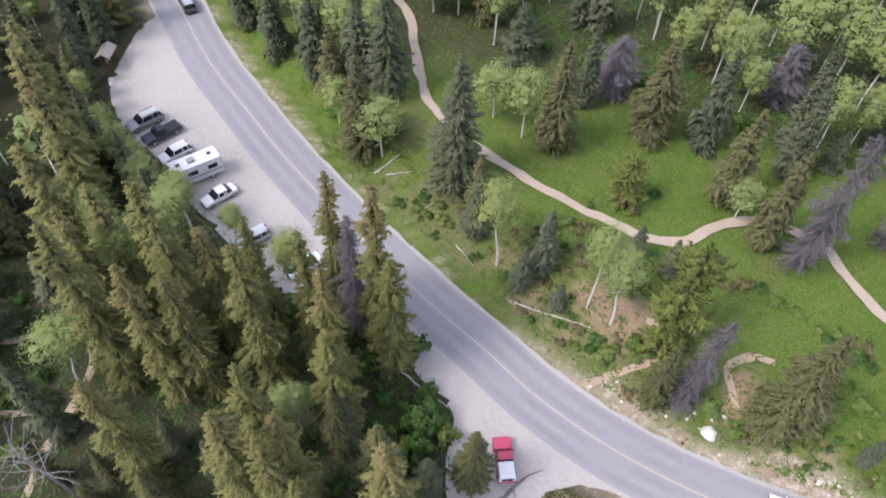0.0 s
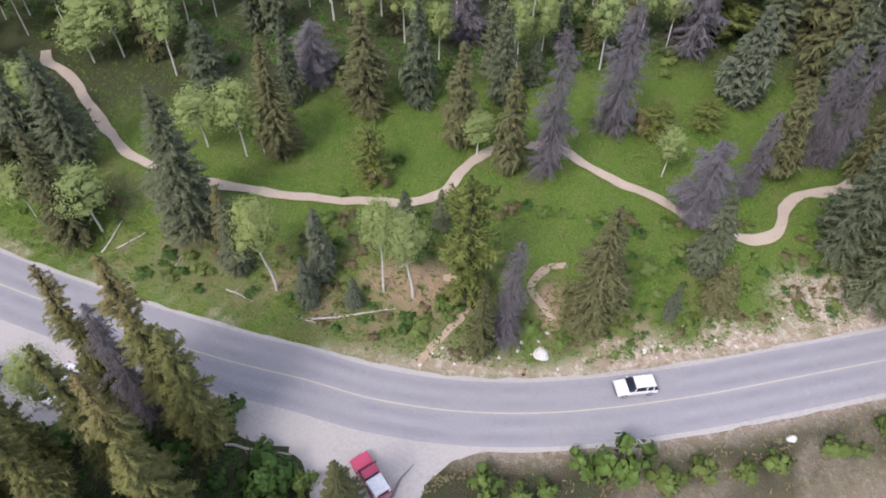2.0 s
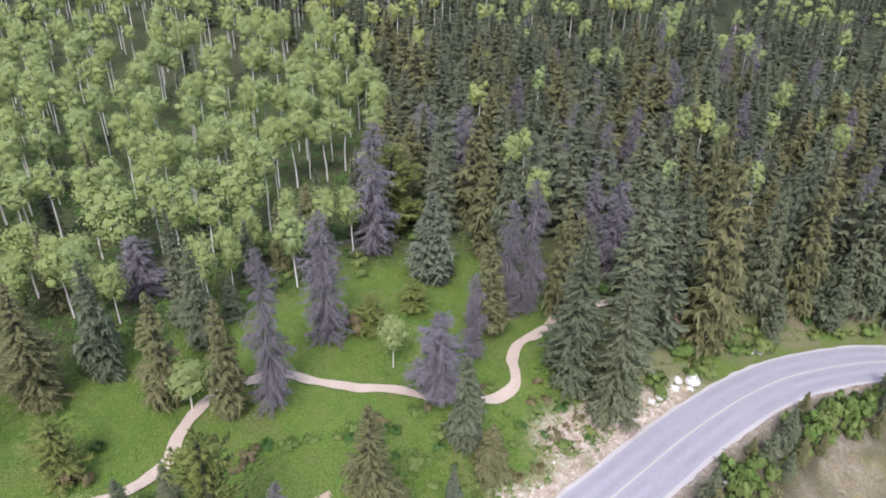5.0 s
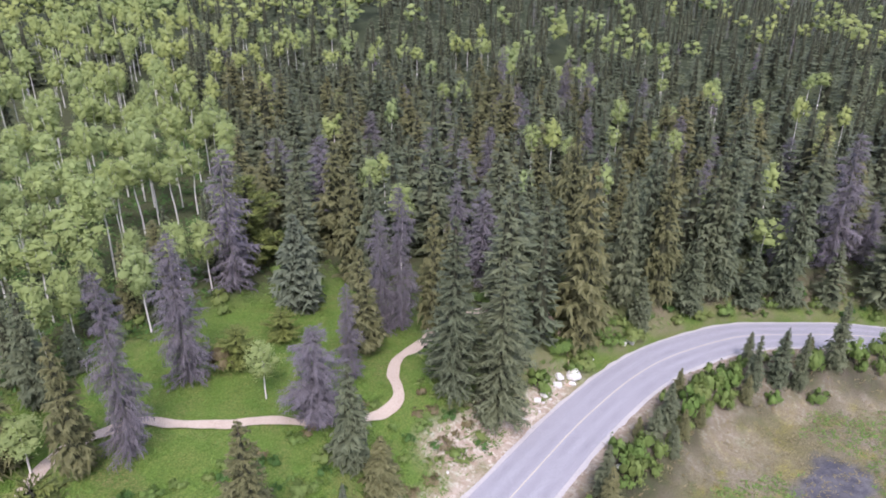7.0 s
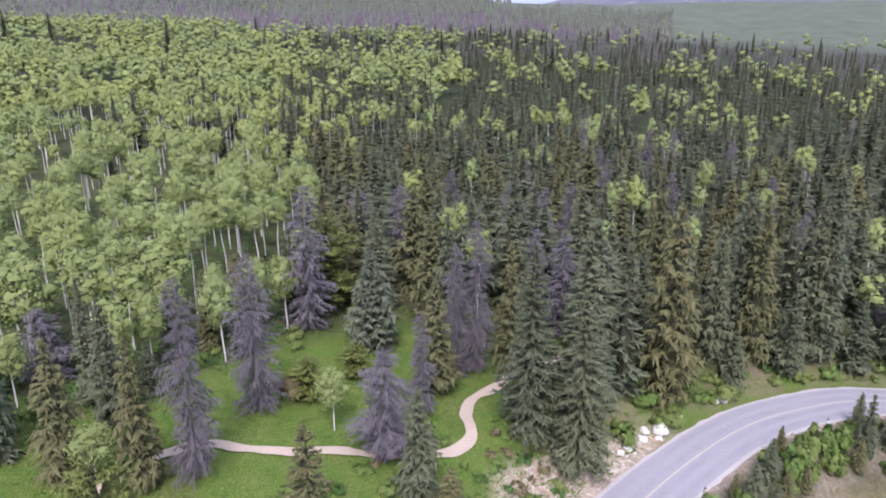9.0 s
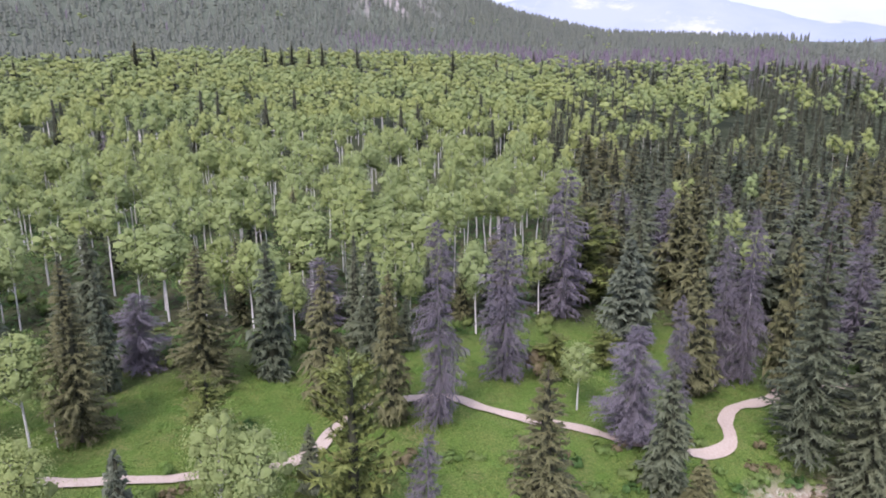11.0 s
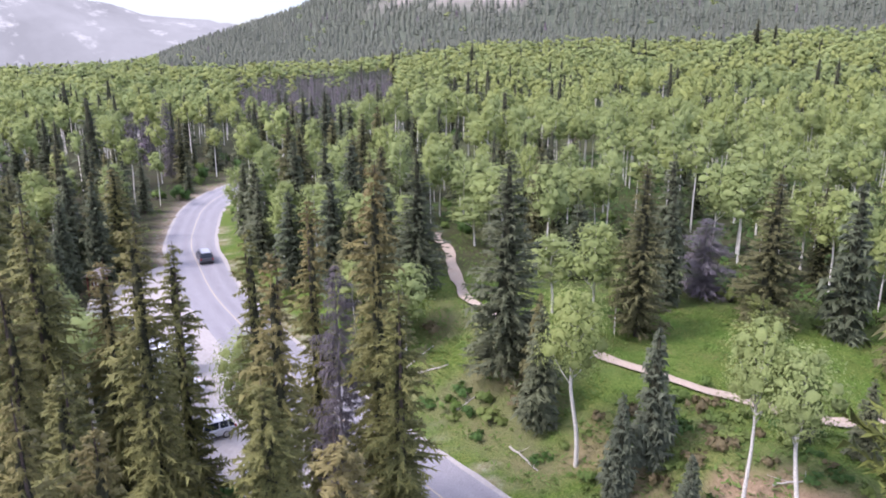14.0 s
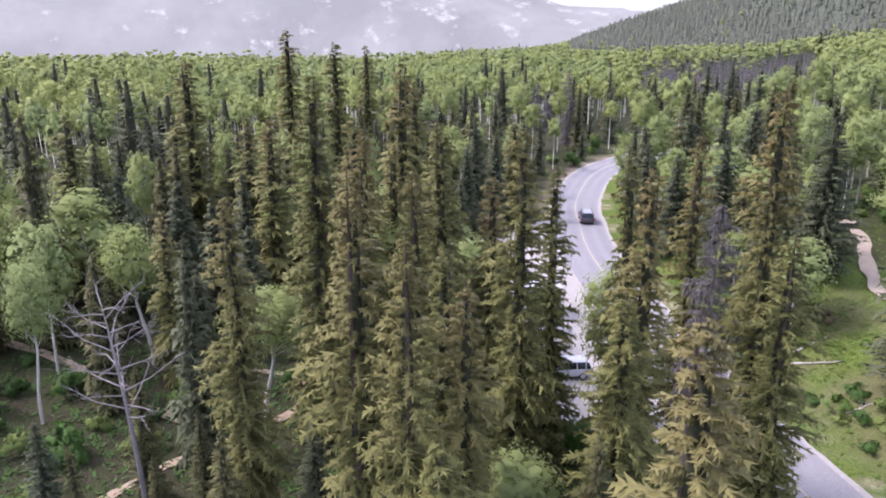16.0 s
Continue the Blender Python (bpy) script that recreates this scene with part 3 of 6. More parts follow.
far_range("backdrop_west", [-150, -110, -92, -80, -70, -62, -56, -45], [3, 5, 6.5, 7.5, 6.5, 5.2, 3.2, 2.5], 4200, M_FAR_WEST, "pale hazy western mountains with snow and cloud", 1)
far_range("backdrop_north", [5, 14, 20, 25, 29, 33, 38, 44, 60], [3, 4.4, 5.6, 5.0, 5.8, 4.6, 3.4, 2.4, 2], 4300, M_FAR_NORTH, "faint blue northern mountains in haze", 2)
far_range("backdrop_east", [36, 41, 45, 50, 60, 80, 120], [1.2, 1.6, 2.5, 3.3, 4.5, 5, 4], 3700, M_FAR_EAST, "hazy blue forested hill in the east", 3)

# ---- trees ----
def tube(line, radii, n=6):
    """A tapered, bending round stem: verts and quads."""
    line, radii = np.asarray(line, float), np.asarray(radii, float)
    t = np.gradient(line, axis=0)
    t /= np.linalg.norm(t, axis=1)[:, None] + 1e-9
    ref = np.where(np.abs(t[:, 2:3]) > .9, np.array([[1., 0, 0]]), np.array([[0., 0, 1]]))
    u = np.cross(t, ref)
    u /= np.linalg.norm(u, axis=1)[:, None]
    v = np.cross(t, u)
    a = np.linspace(0, 2 * math.pi, n, endpoint=False)
    V = line[:, None] + radii[:, None, None] * (np.cos(a)[None, :, None] * u[:, None] + np.sin(a)[None, :, None] * v[:, None])
    i = np.arange(len(line) * n).reshape(len(line), n)
    f = np.stack([i[:-1], np.roll(i[:-1], -1, 1), np.roll(i[1:], -1, 1), i[1:]], -1).reshape(-1, 4)
    return V.reshape(-1, 3), f


def join(*pieces):
    V, F, o = [], [], 0
    for v, f in pieces:
        V.append(v)
        F.append(f + o)
        o += len(v)
    return np.vstack(V), np.vstack(F)


def stem(rng, h, r0, bend=.15, n=6, segs=8, top=.06):
    s = np.linspace(0, 1, segs)
    a = rng.uniform(0, 6.28)
    off = bend * np.sin(s * rng.uniform(2, 4)) * s
    line = np.c_[off * math.cos(a), off * math.sin(a), s * h - .3 * (s == 0)]
    rr = r0 * (1 - s) ** .8 + r0 * top
    rr[0] *= 1.25
    return tube(line, rr, n)


INNER, TIP = {}, {}


def spruce_crown(rng, h, r, levels=26, per=8, m=5, start=.05, shape=.8, ragged=.25, droop=.35, rise=.1, lift=.15, gaps=.05, wide=.3, sag=.55, hang=0, twig=1.0, core=.36, wave=.16, jag=.5, spray=0, fan=(.2, 1.0), thick=(.2, .34)):
    """Whorls of boughs; each bough is a drooping, saw-edged frond with hanging twigs, round a lumpy core whose dark
    colour stands for inner shade.
    """
    w1, w2, w3 = rng.uniform(.8, 1.6), rng.uniform(0, 6.28), rng.uniform(0, 6.28)

    def reach(fr):
        return r * (1 - fr) ** shape * (1 - .3 * (1 - fr) ** 6) + .025 * r + .05

    rows = []
    for i in range(levels):
        fr = min(max((i + rng.uniform(-.5, .5)) / (levels - .6), 0), 1)
        nb = max(4, int(round(per * (.5 + .5 * (1 - fr)))))
        a0 = rng.uniform(0, 6.28)
        for k in range(nb):
            if rng.random() > gaps:
                rows.append((a0 + 6.283 * k / nb + rng.uniform(-.3, .3), min(max(fr + rng.uniform(-1.1, 1.1) / levels, 0), 1)))
    a, fr = np.array(rows).T
    n = len(a)
    zb = h * (start + (.985 - start) * fr)
    L = reach(fr) * rng.uniform(1 - ragged, 1 + .5 * ragged, n) * (1 + wave * np.sin(zb * w1 + w2 + 2 * np.sin(a + w3)))
    R, T, up = np.c_[np.cos(a), np.sin(a), 0 * a], np.c_[-np.sin(a), np.cos(a), 0 * a], np.array([0, 0, 1.])
    s = np.linspace(.1, 1, m + 1)[None, :]
    dr = (droop * rng.uniform(.7, 1.3, n))[:, None]
    Lc = L[:, None]
    P = (s * Lc)[..., None] * R[:, None] + (zb[:, None] + (rise + .55 * fr[:, None]) * s * Lc - dr * Lc * s ** 2 + lift * Lc * s ** 4 * (1 - fr[:, None]))[..., None] * up
    w = (Lc * wide * np.sin(math.pi * (.14 + .76 * s)) + (.04 + .01 * r) * min(1, wide / .1)) * np.where(np.arange(m + 1) % 2, 1.0, jag) * rng.uniform(.7, 1.3, (n, m + 1))
    E = [P + (sd * w)[..., None] * T[:, None] + (.5 * w)[..., None] * R[:, None] - (sag * w * rng.uniform(.5, 1.5, (n, m + 1)))[..., None] * up for sd in (1, -1)]
    tip = P[:, -1] + R * (.14 * L + .06)[:, None] - up * (.06 * L)[:, None]
    V = np.concatenate([P, E[0], E[1], tip[:, None]], 1)
    k = 3 * (m + 1) + 1
    one = []
    for j in range(m):
        p, q, e, f = j, j + 1, m + 1 + j, m + 2 + j
        g, i2 = 2 * (m + 1) + j, 2 * (m + 1) + j + 1
        one += [(p, q, f), (p, f, e), (p, i2, q), (p, g, i2)]
    one += [(m, k - 1, 2 * m + 1), (m, 3 * m + 2, k - 1)]
    F = (np.array(one)[None] + (np.arange(n) * k)[:, None, None]).reshape(-1, 3)
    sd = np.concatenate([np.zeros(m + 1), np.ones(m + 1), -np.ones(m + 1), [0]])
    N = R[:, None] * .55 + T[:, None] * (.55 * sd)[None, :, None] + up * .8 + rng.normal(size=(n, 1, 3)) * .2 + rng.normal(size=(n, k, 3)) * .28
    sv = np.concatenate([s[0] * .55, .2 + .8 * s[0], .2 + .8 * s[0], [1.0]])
    V, N, A = V.reshape(-1, 3), N.reshape(-1, 3), np.tile(sv, n)
    if spray:
        q = n * spray
        i, u = np.repeat(np.arange(n), spray), np.tile((np.arange(spray) + .5) / spray, n) * .92 + rng.uniform(0, .08, q)
        sd = np.where(np.tile(np.arange(spray), n) % 2, 1.0, -1.0)
        j = np.minimum((u * m).astype(int), m - 1)
        v = (u * m - j)[:, None]
        b = P[i, j] * (1 - v) + P[i, j + 1] * v
        ln = (.28 + .27 * L[i]) * rng.uniform(.55, 1.25, q) * (.72 + .5 * u * (1.5 - u)) * twig
        d = T[i] * (sd * rng.uniform(.35, 1.0, q))[:, None] + R[i] * rng.uniform(.3, .9, q)[:, None] - up * rng.uniform(*fan, q)[:, None]
        hw = R[i] * (ln * rng.uniform(*thick, q))[:, None] * np.where(sd > 0, 1, -1)[:, None]
        F = np.vstack([F, np.arange(q * 3).reshape(-1, 3) + len(V)])
        V = np.vstack([V, np.stack([b - hw, b + hw, b + d * ln[:, None]], 1).reshape(-1, 3)])
        N = np.vstack([N, np.repeat(R[i] * .6 + T[i] * (.4 * sd)[:, None] + up * .7 + rng.normal(size=(q, 3)) * .35, 3, 0)])
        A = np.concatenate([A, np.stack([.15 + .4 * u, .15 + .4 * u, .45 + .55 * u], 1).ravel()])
    if hang:
        i = np.repeat(np.arange(n), hang)
        c, side = rng.integers(1, m + 1, n * hang), rng.integers(0, 2, n * hang)
        u = rng.uniform(0, 1, n * hang)[:, None]
        b = P[i, c] * (1 - u) + np.where(side[:, None] == 1, E[0][i, c], E[1][i, c]) * u
        ww = T[i] * (rng.uniform(.05, .1, n * hang) * twig * (.6 + .25 * L[i]))[:, None]
        d = b - up * (rng.uniform(.25, .75, n * hang) * (.25 + .2 * L[i]))[:, None] + R[i] * rng.uniform(-.05, .15, n * hang)[:, None]
        F = np.vstack([F, np.arange(n * hang * 3).reshape(-1, 3) + len(V)])
        V = np.vstack([V, np.stack([b + ww, b - ww, d], 1).reshape(-1, 3)])
        N = np.vstack([N, np.repeat(R[i] * .7 + up * .45 + rng.normal(size=(n * hang, 3)) * .35, 3, 0)])
        A = np.concatenate([A, np.tile([.25, .25, .75], n * hang)])
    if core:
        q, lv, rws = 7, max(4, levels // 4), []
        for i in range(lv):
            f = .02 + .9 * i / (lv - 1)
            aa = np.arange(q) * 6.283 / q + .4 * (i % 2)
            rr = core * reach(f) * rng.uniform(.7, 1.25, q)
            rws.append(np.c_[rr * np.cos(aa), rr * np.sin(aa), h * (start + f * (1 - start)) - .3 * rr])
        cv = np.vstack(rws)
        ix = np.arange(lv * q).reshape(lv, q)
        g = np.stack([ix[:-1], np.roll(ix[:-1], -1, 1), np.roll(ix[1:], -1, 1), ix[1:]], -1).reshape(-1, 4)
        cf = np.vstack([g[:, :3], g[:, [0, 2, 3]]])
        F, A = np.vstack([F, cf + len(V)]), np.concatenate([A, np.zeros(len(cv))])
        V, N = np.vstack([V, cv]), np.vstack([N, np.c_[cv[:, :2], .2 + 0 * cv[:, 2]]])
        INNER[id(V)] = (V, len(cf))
    N = N / (np.linalg.norm(N, axis=1)[:, None] + 1e-9)
    SHADE[id(V)], TIP[id(V)] = (V, N), (V, A)
    return V, F


SHADE, BLOBS = {}, {}
for depth in (1, 2):
    bm = bmesh.new()
    bmesh.ops.create_icosphere(bm, subdivisions=depth, radius=1)
    BLOBS[depth] = (np.array([v.co[:] for v in bm.verts]), np.array([[v.index for v in f.verts] for f in bm.faces]))
    bm.free()


def leaf_cloud(rng, centres, radii, per, size, flat=.72, inside=.0, fine=1):
    """Small three-cornered leaf sprays scattered in clumps, facing outwards."""
    n = len(centres) * per
    c = np.repeat(centres, per, 0)
    r = np.repeat(radii, per)
    d = rng.normal(size=(n, 3))
    d /= np.linalg.norm(d, axis=1)[:, None]
    p = c + d * (r * (.3 + .95 * rng.random(n) ** .6))[:, None] * np.array([1, 1, flat])
    out = c - centres.mean(0)
    out /= np.linalg.norm(out, axis=1)[:, None] + 1e-6
    nrm = d * .6 + out * .6 + rng.normal(size=(n, 3)) * .28 + np.array([0, 0, .45])
    nrm /= np.linalg.norm(nrm, axis=1)[:, None]
    u = np.cross(nrm, rng.normal(size=(n, 3)))
    u /= np.linalg.norm(u, axis=1)[:, None]
    v = np.cross(nrm, u)
    s = size * rng.uniform(.6, 1.4, n)[:, None]
    V = np.stack([p - u * s - v * s * .6, p + u * s - v * s * .6, p + v * s * 1.1], 1).reshape(-1, 3)
    soft = d * .38 + out * .6 + nrm * .3 + np.array([0, 0, .6])
    soft /= np.linalg.norm(soft, axis=1)[:, None]
    F = np.arange(n * 3).reshape(-1, 3)
    F = np.where(((nrm * soft).sum(1) < 0)[:, None], F[:, ::-1], F)
    N = np.repeat(soft, 3, 0)
    if inside:
        bv, bf = BLOBS[fine]
        o = centres - centres.mean(0)
        o /= np.linalg.norm(o, axis=1)[:, None] + 1e-6
        cv = (centres[:, None] + bv[None] * (radii[:, None] * inside * rng.uniform(.6, 1.25, (len(centres), len(bv))))[..., None] * np.array([1, 1, flat])).reshape(-1, 3)
        cn = (bv[None] * .4 + o[:, None] * .6 + rng.normal(size=(len(centres), len(bv), 3)) * .25 + np.array([0, 0, .6])).reshape(-1, 3)
        cf = (bf[None] + (np.arange(len(centres)) * len(bv))[:, None, None]).reshape(-1, 3)
        F, V = np.vstack([F, cf + len(V)]), np.vstack([V, cv])
        N = np.vstack([N, cn / np.linalg.norm(cn, axis=1)[:, None]])
    SHADE[id(V)] = (V, N)
    return V, F


def aspen_shape(rng, h, r, clumps=16, per=40, size=.2, low=.5, limbs=9, bend=.5, girth=.0095, inside=.8, fine=1, airy=1.0, flat=.85):
    """Slender stem with limbs, and an umbrella crown of leaf clumps at the ends of the limbs."""
    s = np.linspace(0, 1, 9)
    a = rng.uniform(0, 6.28)
    off = bend * (np.sin(s * 2.6) * s * rng.uniform(.4, 1.2) + .25 * np.sin(s * 9 + a) * s)
    line = np.c_[off * math.cos(a), off * math.sin(a), s * h * .92 - .3 * (s == 0)]
    pieces = [tube(line, girth * h * (1 - s) ** .7 + .02, 6)]
    cs, rs = [], []
    for k in range(clumps):
        fz = (k + rng.random()) / clumps
        zz = h * (low + (1 - low) * (.06 + .86 * fz))
        prof = math.sin(math.pi * (.2 + .68 * fz)) ** .8
        aa, rr = 2.4 * k + rng.uniform(-.5, .5), r * prof * rng.uniform(.3, .86) * airy
        i = np.interp(zz, line[:, 2], np.arange(9))
        ax = np.array([np.interp(i, np.arange(9), line[:, 0]), np.interp(i, np.arange(9), line[:, 1]), 0])
        c = ax + np.array([rr * math.cos(aa), rr * math.sin(aa), zz])
        cs.append(c)
        rs.append(r * rng.uniform(.34, .52) * (1.1 - .25 * fz))
        if k % max(1, clumps // max(limbs, 1)) == 0 and limbs:
            b = np.array([ax[0], ax[1], max(zz - rr * rng.uniform(.8, 1.5), h * .28)])
            mid = (b + c) / 2 + np.array([0, 0, -.12 * rr])
            pieces.append(tube(np.array([b, mid, c]), [.0045 * h, .003 * h, .01], 4))
    return join(*pieces), leaf_cloud(rng, np.array(cs), np.array(rs), per, size, flat, inside, fine)


KINDS = {}


def kind_of(name, tree_name, trunk_vf, trunk_mat, crown_vf, crown_mat, size, label, category, group):
    """A tree built once as meshes, from which each tree is set up."""
    key, n = id(crown_vf[0]), len(crown_vf[1])
    dark = INNER[key][1] if key in INNER else 0
    crown = raw_mesh("crown", *crown_vf, [crown_mat, M_INNER_SHADE], np.arange(n) >= n - dark, smooth=True)
    if key in SHADE:
        crown.normals_split_custom_set_from_vertices(SHADE[key][1])
    if key in TIP:
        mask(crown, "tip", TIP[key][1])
    KINDS.setdefault(name, []).append(dict(tree=tree_name, trunk=raw_mesh("trunk", *trunk_vf, trunk_mat, smooth=True), crown=crown, size=size, label=label, category=category, group=group))


TALLIES = {}


def plant(name, x, y, h, r, lean=(0, 0), label=""):
    k = TALLIES.get(name, 0)
    TALLIES[name] = k + 1
    far = math.hypot(x + 8.8, y + 36.7)
    name = "near_" + name if far < {"tall": 46, "olive": 44, "spruce": 42, "aspen": 60, "dead": 82}.get(name, 0) or (name in ("olive", "spruce") and r >= 3 and far < 80) else name
    spec = KINDS[name][k % len(KINDS[name])]
    h0, r0 = spec["size"]
    ob = new(spec["tree"])
    ob.empty_display_size = .5
    sx = max(r / r0, .5 * h / h0)
    ob.matrix_basis = pose(x, y, ground_z(x, y) - .05, lean[0], lean[1], (k * 137.5) % 360) @ Matrix.Diagonal((sx, sx, h / h0, 1))
    part("trunk", spec["trunk"], ob)
    part("crown", spec["crown"], ob)
    return tagged(ob, label or spec["label"], spec["category"], spec["group"])


rg = np.random.default_rng(7)
SHAGGY = "tall narrow olive spruce with shaggy drooping boughs"
for v in range(3):
    kind_of("spruce", "spruce_tree", stem(rg, 14, .2), M_BARK, spruce_crown(rg, 14, 2.4, 36, 9, 2, wide=.10, spray=12, hang=2, jag=.6, ragged=.3), M_SPRUCE, (14, 2.35), "dark green spruce with drooping boughs", "spruce tree", "spruces round the meadow")
    kind_of("olive", "spruce_tree", stem(rg, 14, .2), M_BARK, spruce_crown(rg, 14, 2.5, 36, 9, 2, wide=.10, spray=12, hang=2, jag=.6, ragged=.36), M_OLIVE, (14, 2.4), "olive green spruce with yellowish new tips", "spruce tree", "spruces round the meadow")
for v in range(4):
    kind_of("tall", "tall_spruce_tree", stem(rg, 22, .24, .3), M_BARK, spruce_crown(rg, 22, 2.1, 58, 9, 2, shape=.45, ragged=.4, droop=.5, wave=.3, gaps=.08, wide=.10, spray=12, hang=2, twig=.8, jag=.6, core=.26, fan=(.1, 1.1)), M_TALL, (22, 2.25),
            "tall narrow olive spruce with brown cone-laden top", "spruce tree", "tall spruces by the parking lot")
for v in range(3):
    kind_of("near_tall", "tall_spruce_tree", stem(rg, 22, .24, .3, 8, 12), M_BARK, spruce_crown(rg, 22, 2.1, 80, 11, 2, core=.2, shape=.45, ragged=.45, droop=.5, wave=.32, gaps=.1, wide=.045, sag=.8, spray=32, hang=5, twig=.46, jag=.5, fan=(-.4, 1.0)), M_TALL, (22, 2.3), SHAGGY, "spruce tree", "tall spruces by the parking lot")
    kind_of("near_olive", "spruce_tree", stem(rg, 14, .2), M_BARK, spruce_crown(rg, 14, 2.6, 54, 11, 2, core=.25, ragged=.34, wide=.045, sag=.7, spray=34, hang=4, twig=.42, jag=.5, fan=(-.3, .9)), M_OLIVE, (14, 2.45), "olive green spruce with yellowish new tips", "spruce tree", "tall spruces by the parking lot")
    kind_of("near_spruce", "spruce_tree", stem(rg, 14, .2), M_BARK, spruce_crown(rg, 14, 2.5, 54, 11, 2, core=.25, ragged=.32, wide=.045, sag=.7, spray=34, hang=4, twig=.42, jag=.5, fan=(-.3, .9)), M_SPRUCE, (14, 2.35), "dark green spruce with drooping boughs", "spruce tree", "spruces round the meadow")
for v in range(2):
    kind_of("blue", "young_spruce_tree", stem(rg, 9, .12), M_BARK, spruce_crown(rg, 9, 1.9, 34, 10, 3, start=.02, rise=.2, droop=.3, wide=.07, spray=16, hang=2, twig=.8, jag=.5), M_BLUE, (9, 1.8), "young blue-green spruce on the grassy bank", "spruce tree", "young spruces")
    kind_of("near_dead", "dead_spruce_tree", stem(rg, 16, .17), M_DEADBARK, spruce_crown(rg, 16, 2.2, 84, 10, 3, shape=.42, ragged=.55, droop=.4, rise=0, gaps=.18, wide=.014, sag=1, spray=42, hang=8, twig=.5, jag=.3, core=0, wave=.3, fan=(-.2, 1.5), thick=(.05, .1)), M_DEAD, (16, 2.05),
            "standing dead spruce of grey-purple bare twigs", "dead tree", "dead spruces")
    kind_of("dead", "dead_spruce_tree", stem(rg, 16, .17), M_DEADBARK, spruce_crown(rg, 16, 2.2, 70, 9, 2, shape=.45, ragged=.55, droop=.4, rise=0, gaps=.18, wide=.025, sag=1, spray=22, hang=4, twig=.6, jag=.3, core=0, wave=.3, fan=(-.2, 1.5), thick=(.07, .14)), M_DEAD, (16, 2.05),
            "standing dead spruce of grey-purple bare twigs", "dead tree", "dead spruces")
    kind_of("pine", "pine_tree", stem(rg, 15, .2), M_BARK, spruce_crown(rg, 15, 2.8, 50, 9, 2, shape=.36, ragged=.5, droop=.15, rise=.2, gaps=.15, wide=.03, sag=.2, spray=34, hang=0, twig=.5, wave=.35, jag=.5, core=.14, fan=(-.9, .7)), M_PINE, (15, 2.7), "yellow-green bushy pine on the meadow", "pine tree", "pines")
for v in range(4):
    t_vf, c_vf = aspen_shape(rg, 12, 2.6, 26, 80, .125, .46, 8, .6, .009, .5)
    kind_of("aspen", "aspen_tree", t_vf, M_WHITEBARK, c_vf, M_ASPEN, (12, 2.6), "aspen with white trunk and light green leaves", "aspen tree", "aspens")
for v in range(3):
    t_vf, c_vf = aspen_shape(rg, 12, 2.6, 30, 190, .075, .58, 13, 1.2, .0125, .4, 1, .95)
    kind_of("near_aspen", "aspen_tree", t_vf, M_WHITEBARK, c_vf, M_ASPEN, (12, 2.6), "crooked aspen with white trunk and airy green leaves", "aspen tree", "aspens")
for v in range(5):
    t_vf, c_vf = aspen_shape(rg, 15, 2.4, 20, 70, .13, .62, 6, .7, .0085, .56)
    kind_of("grove_aspen", "grove_aspen_tree", t_vf, M_WHITEBARK, c_vf, M_ASPEN, (15, 2.4), "slender aspen of the grove, bare white trunk, green crown", "aspen tree", "aspens of the grove")
for v in range(5):
    kind_of("wood_spruce", "forest_spruce_tree", stem(rg, 16, .22, .2, 5, 5), M_BARK, spruce_crown(rg, 16, 2.5, 30, 8, 2, spray=7, ragged=.34, wide=.14, jag=.55), M_OLIVE if v == 3 else M_SPRUCE, (16, 2.5), "dark spruce in the dense conifer wood", "spruce tree", "spruces of the wood")

SPRUCES = [(-36.0, 11.9, 19.5, 3.8), (-12.9, 34.2, 15, 2.5), (-2.3, 35.3, 14.2, 2.3), (2.1, 39.6, 6.5, 1.5), (19.4, 10.3, 12.2, 2.2), (-13.3, 13.2, 5.5, 1.2), (-9.4, 13.3, 5.8, 1.2),
           (-30.8, 8.2, 10.2, 1.9), (-51.2, 19.9, 15.1, 3.3), (-40.2, 36.1, 8.8, 2.6), (-28.7, 32.4, 12.6, 1.7), (-33.7, 48.2, 13.1, 2.6), (39.8, 57.6, 14, 2.9), (39.5, 10.6, 21.2, 4),
           (35.7, 14.4, 22.6, 3.8), (71.7, 18.3, 20.8, 2.7), (41.5, 39.4, 17.3, 2.6), (67.8, 34.7, 14.7, 3)]
SPRUCES_EAST = [(88.6, 12.7, 24, 3.7), (71.7, 14.6, 8.7, 1.9), (81.7, 12.9, 13.5, 2.6), (86.8, 13.6, 24.3, 3.4), (97, 5.3, 24.1, 3.3), (81, 15.4, 9.5, 2.6), (92, 8.7, 10.7, 2.6), (78, 19.3, 22.4, 3),
                (40.5, -4.3, 6.9, 1.3), (52.6, -1.9, 5.1, 1.3), (73.5, -2.7, 8.7, 1.3), (78, -4, 9.2, 1.7), (87.4, -7.2, 11.1, 1.7), (80, -5.9, 9.3, 1.2)]
SPRUCES_WEST = [(-42.7, -42.1, 10, 1.6), (-52.4, -34.5, 14, 1.7), (-43.1, -33.8, 6, 1), (-29.3, -20.3, 10, 2.1), (-19.7, -20, 8, 1.8)]
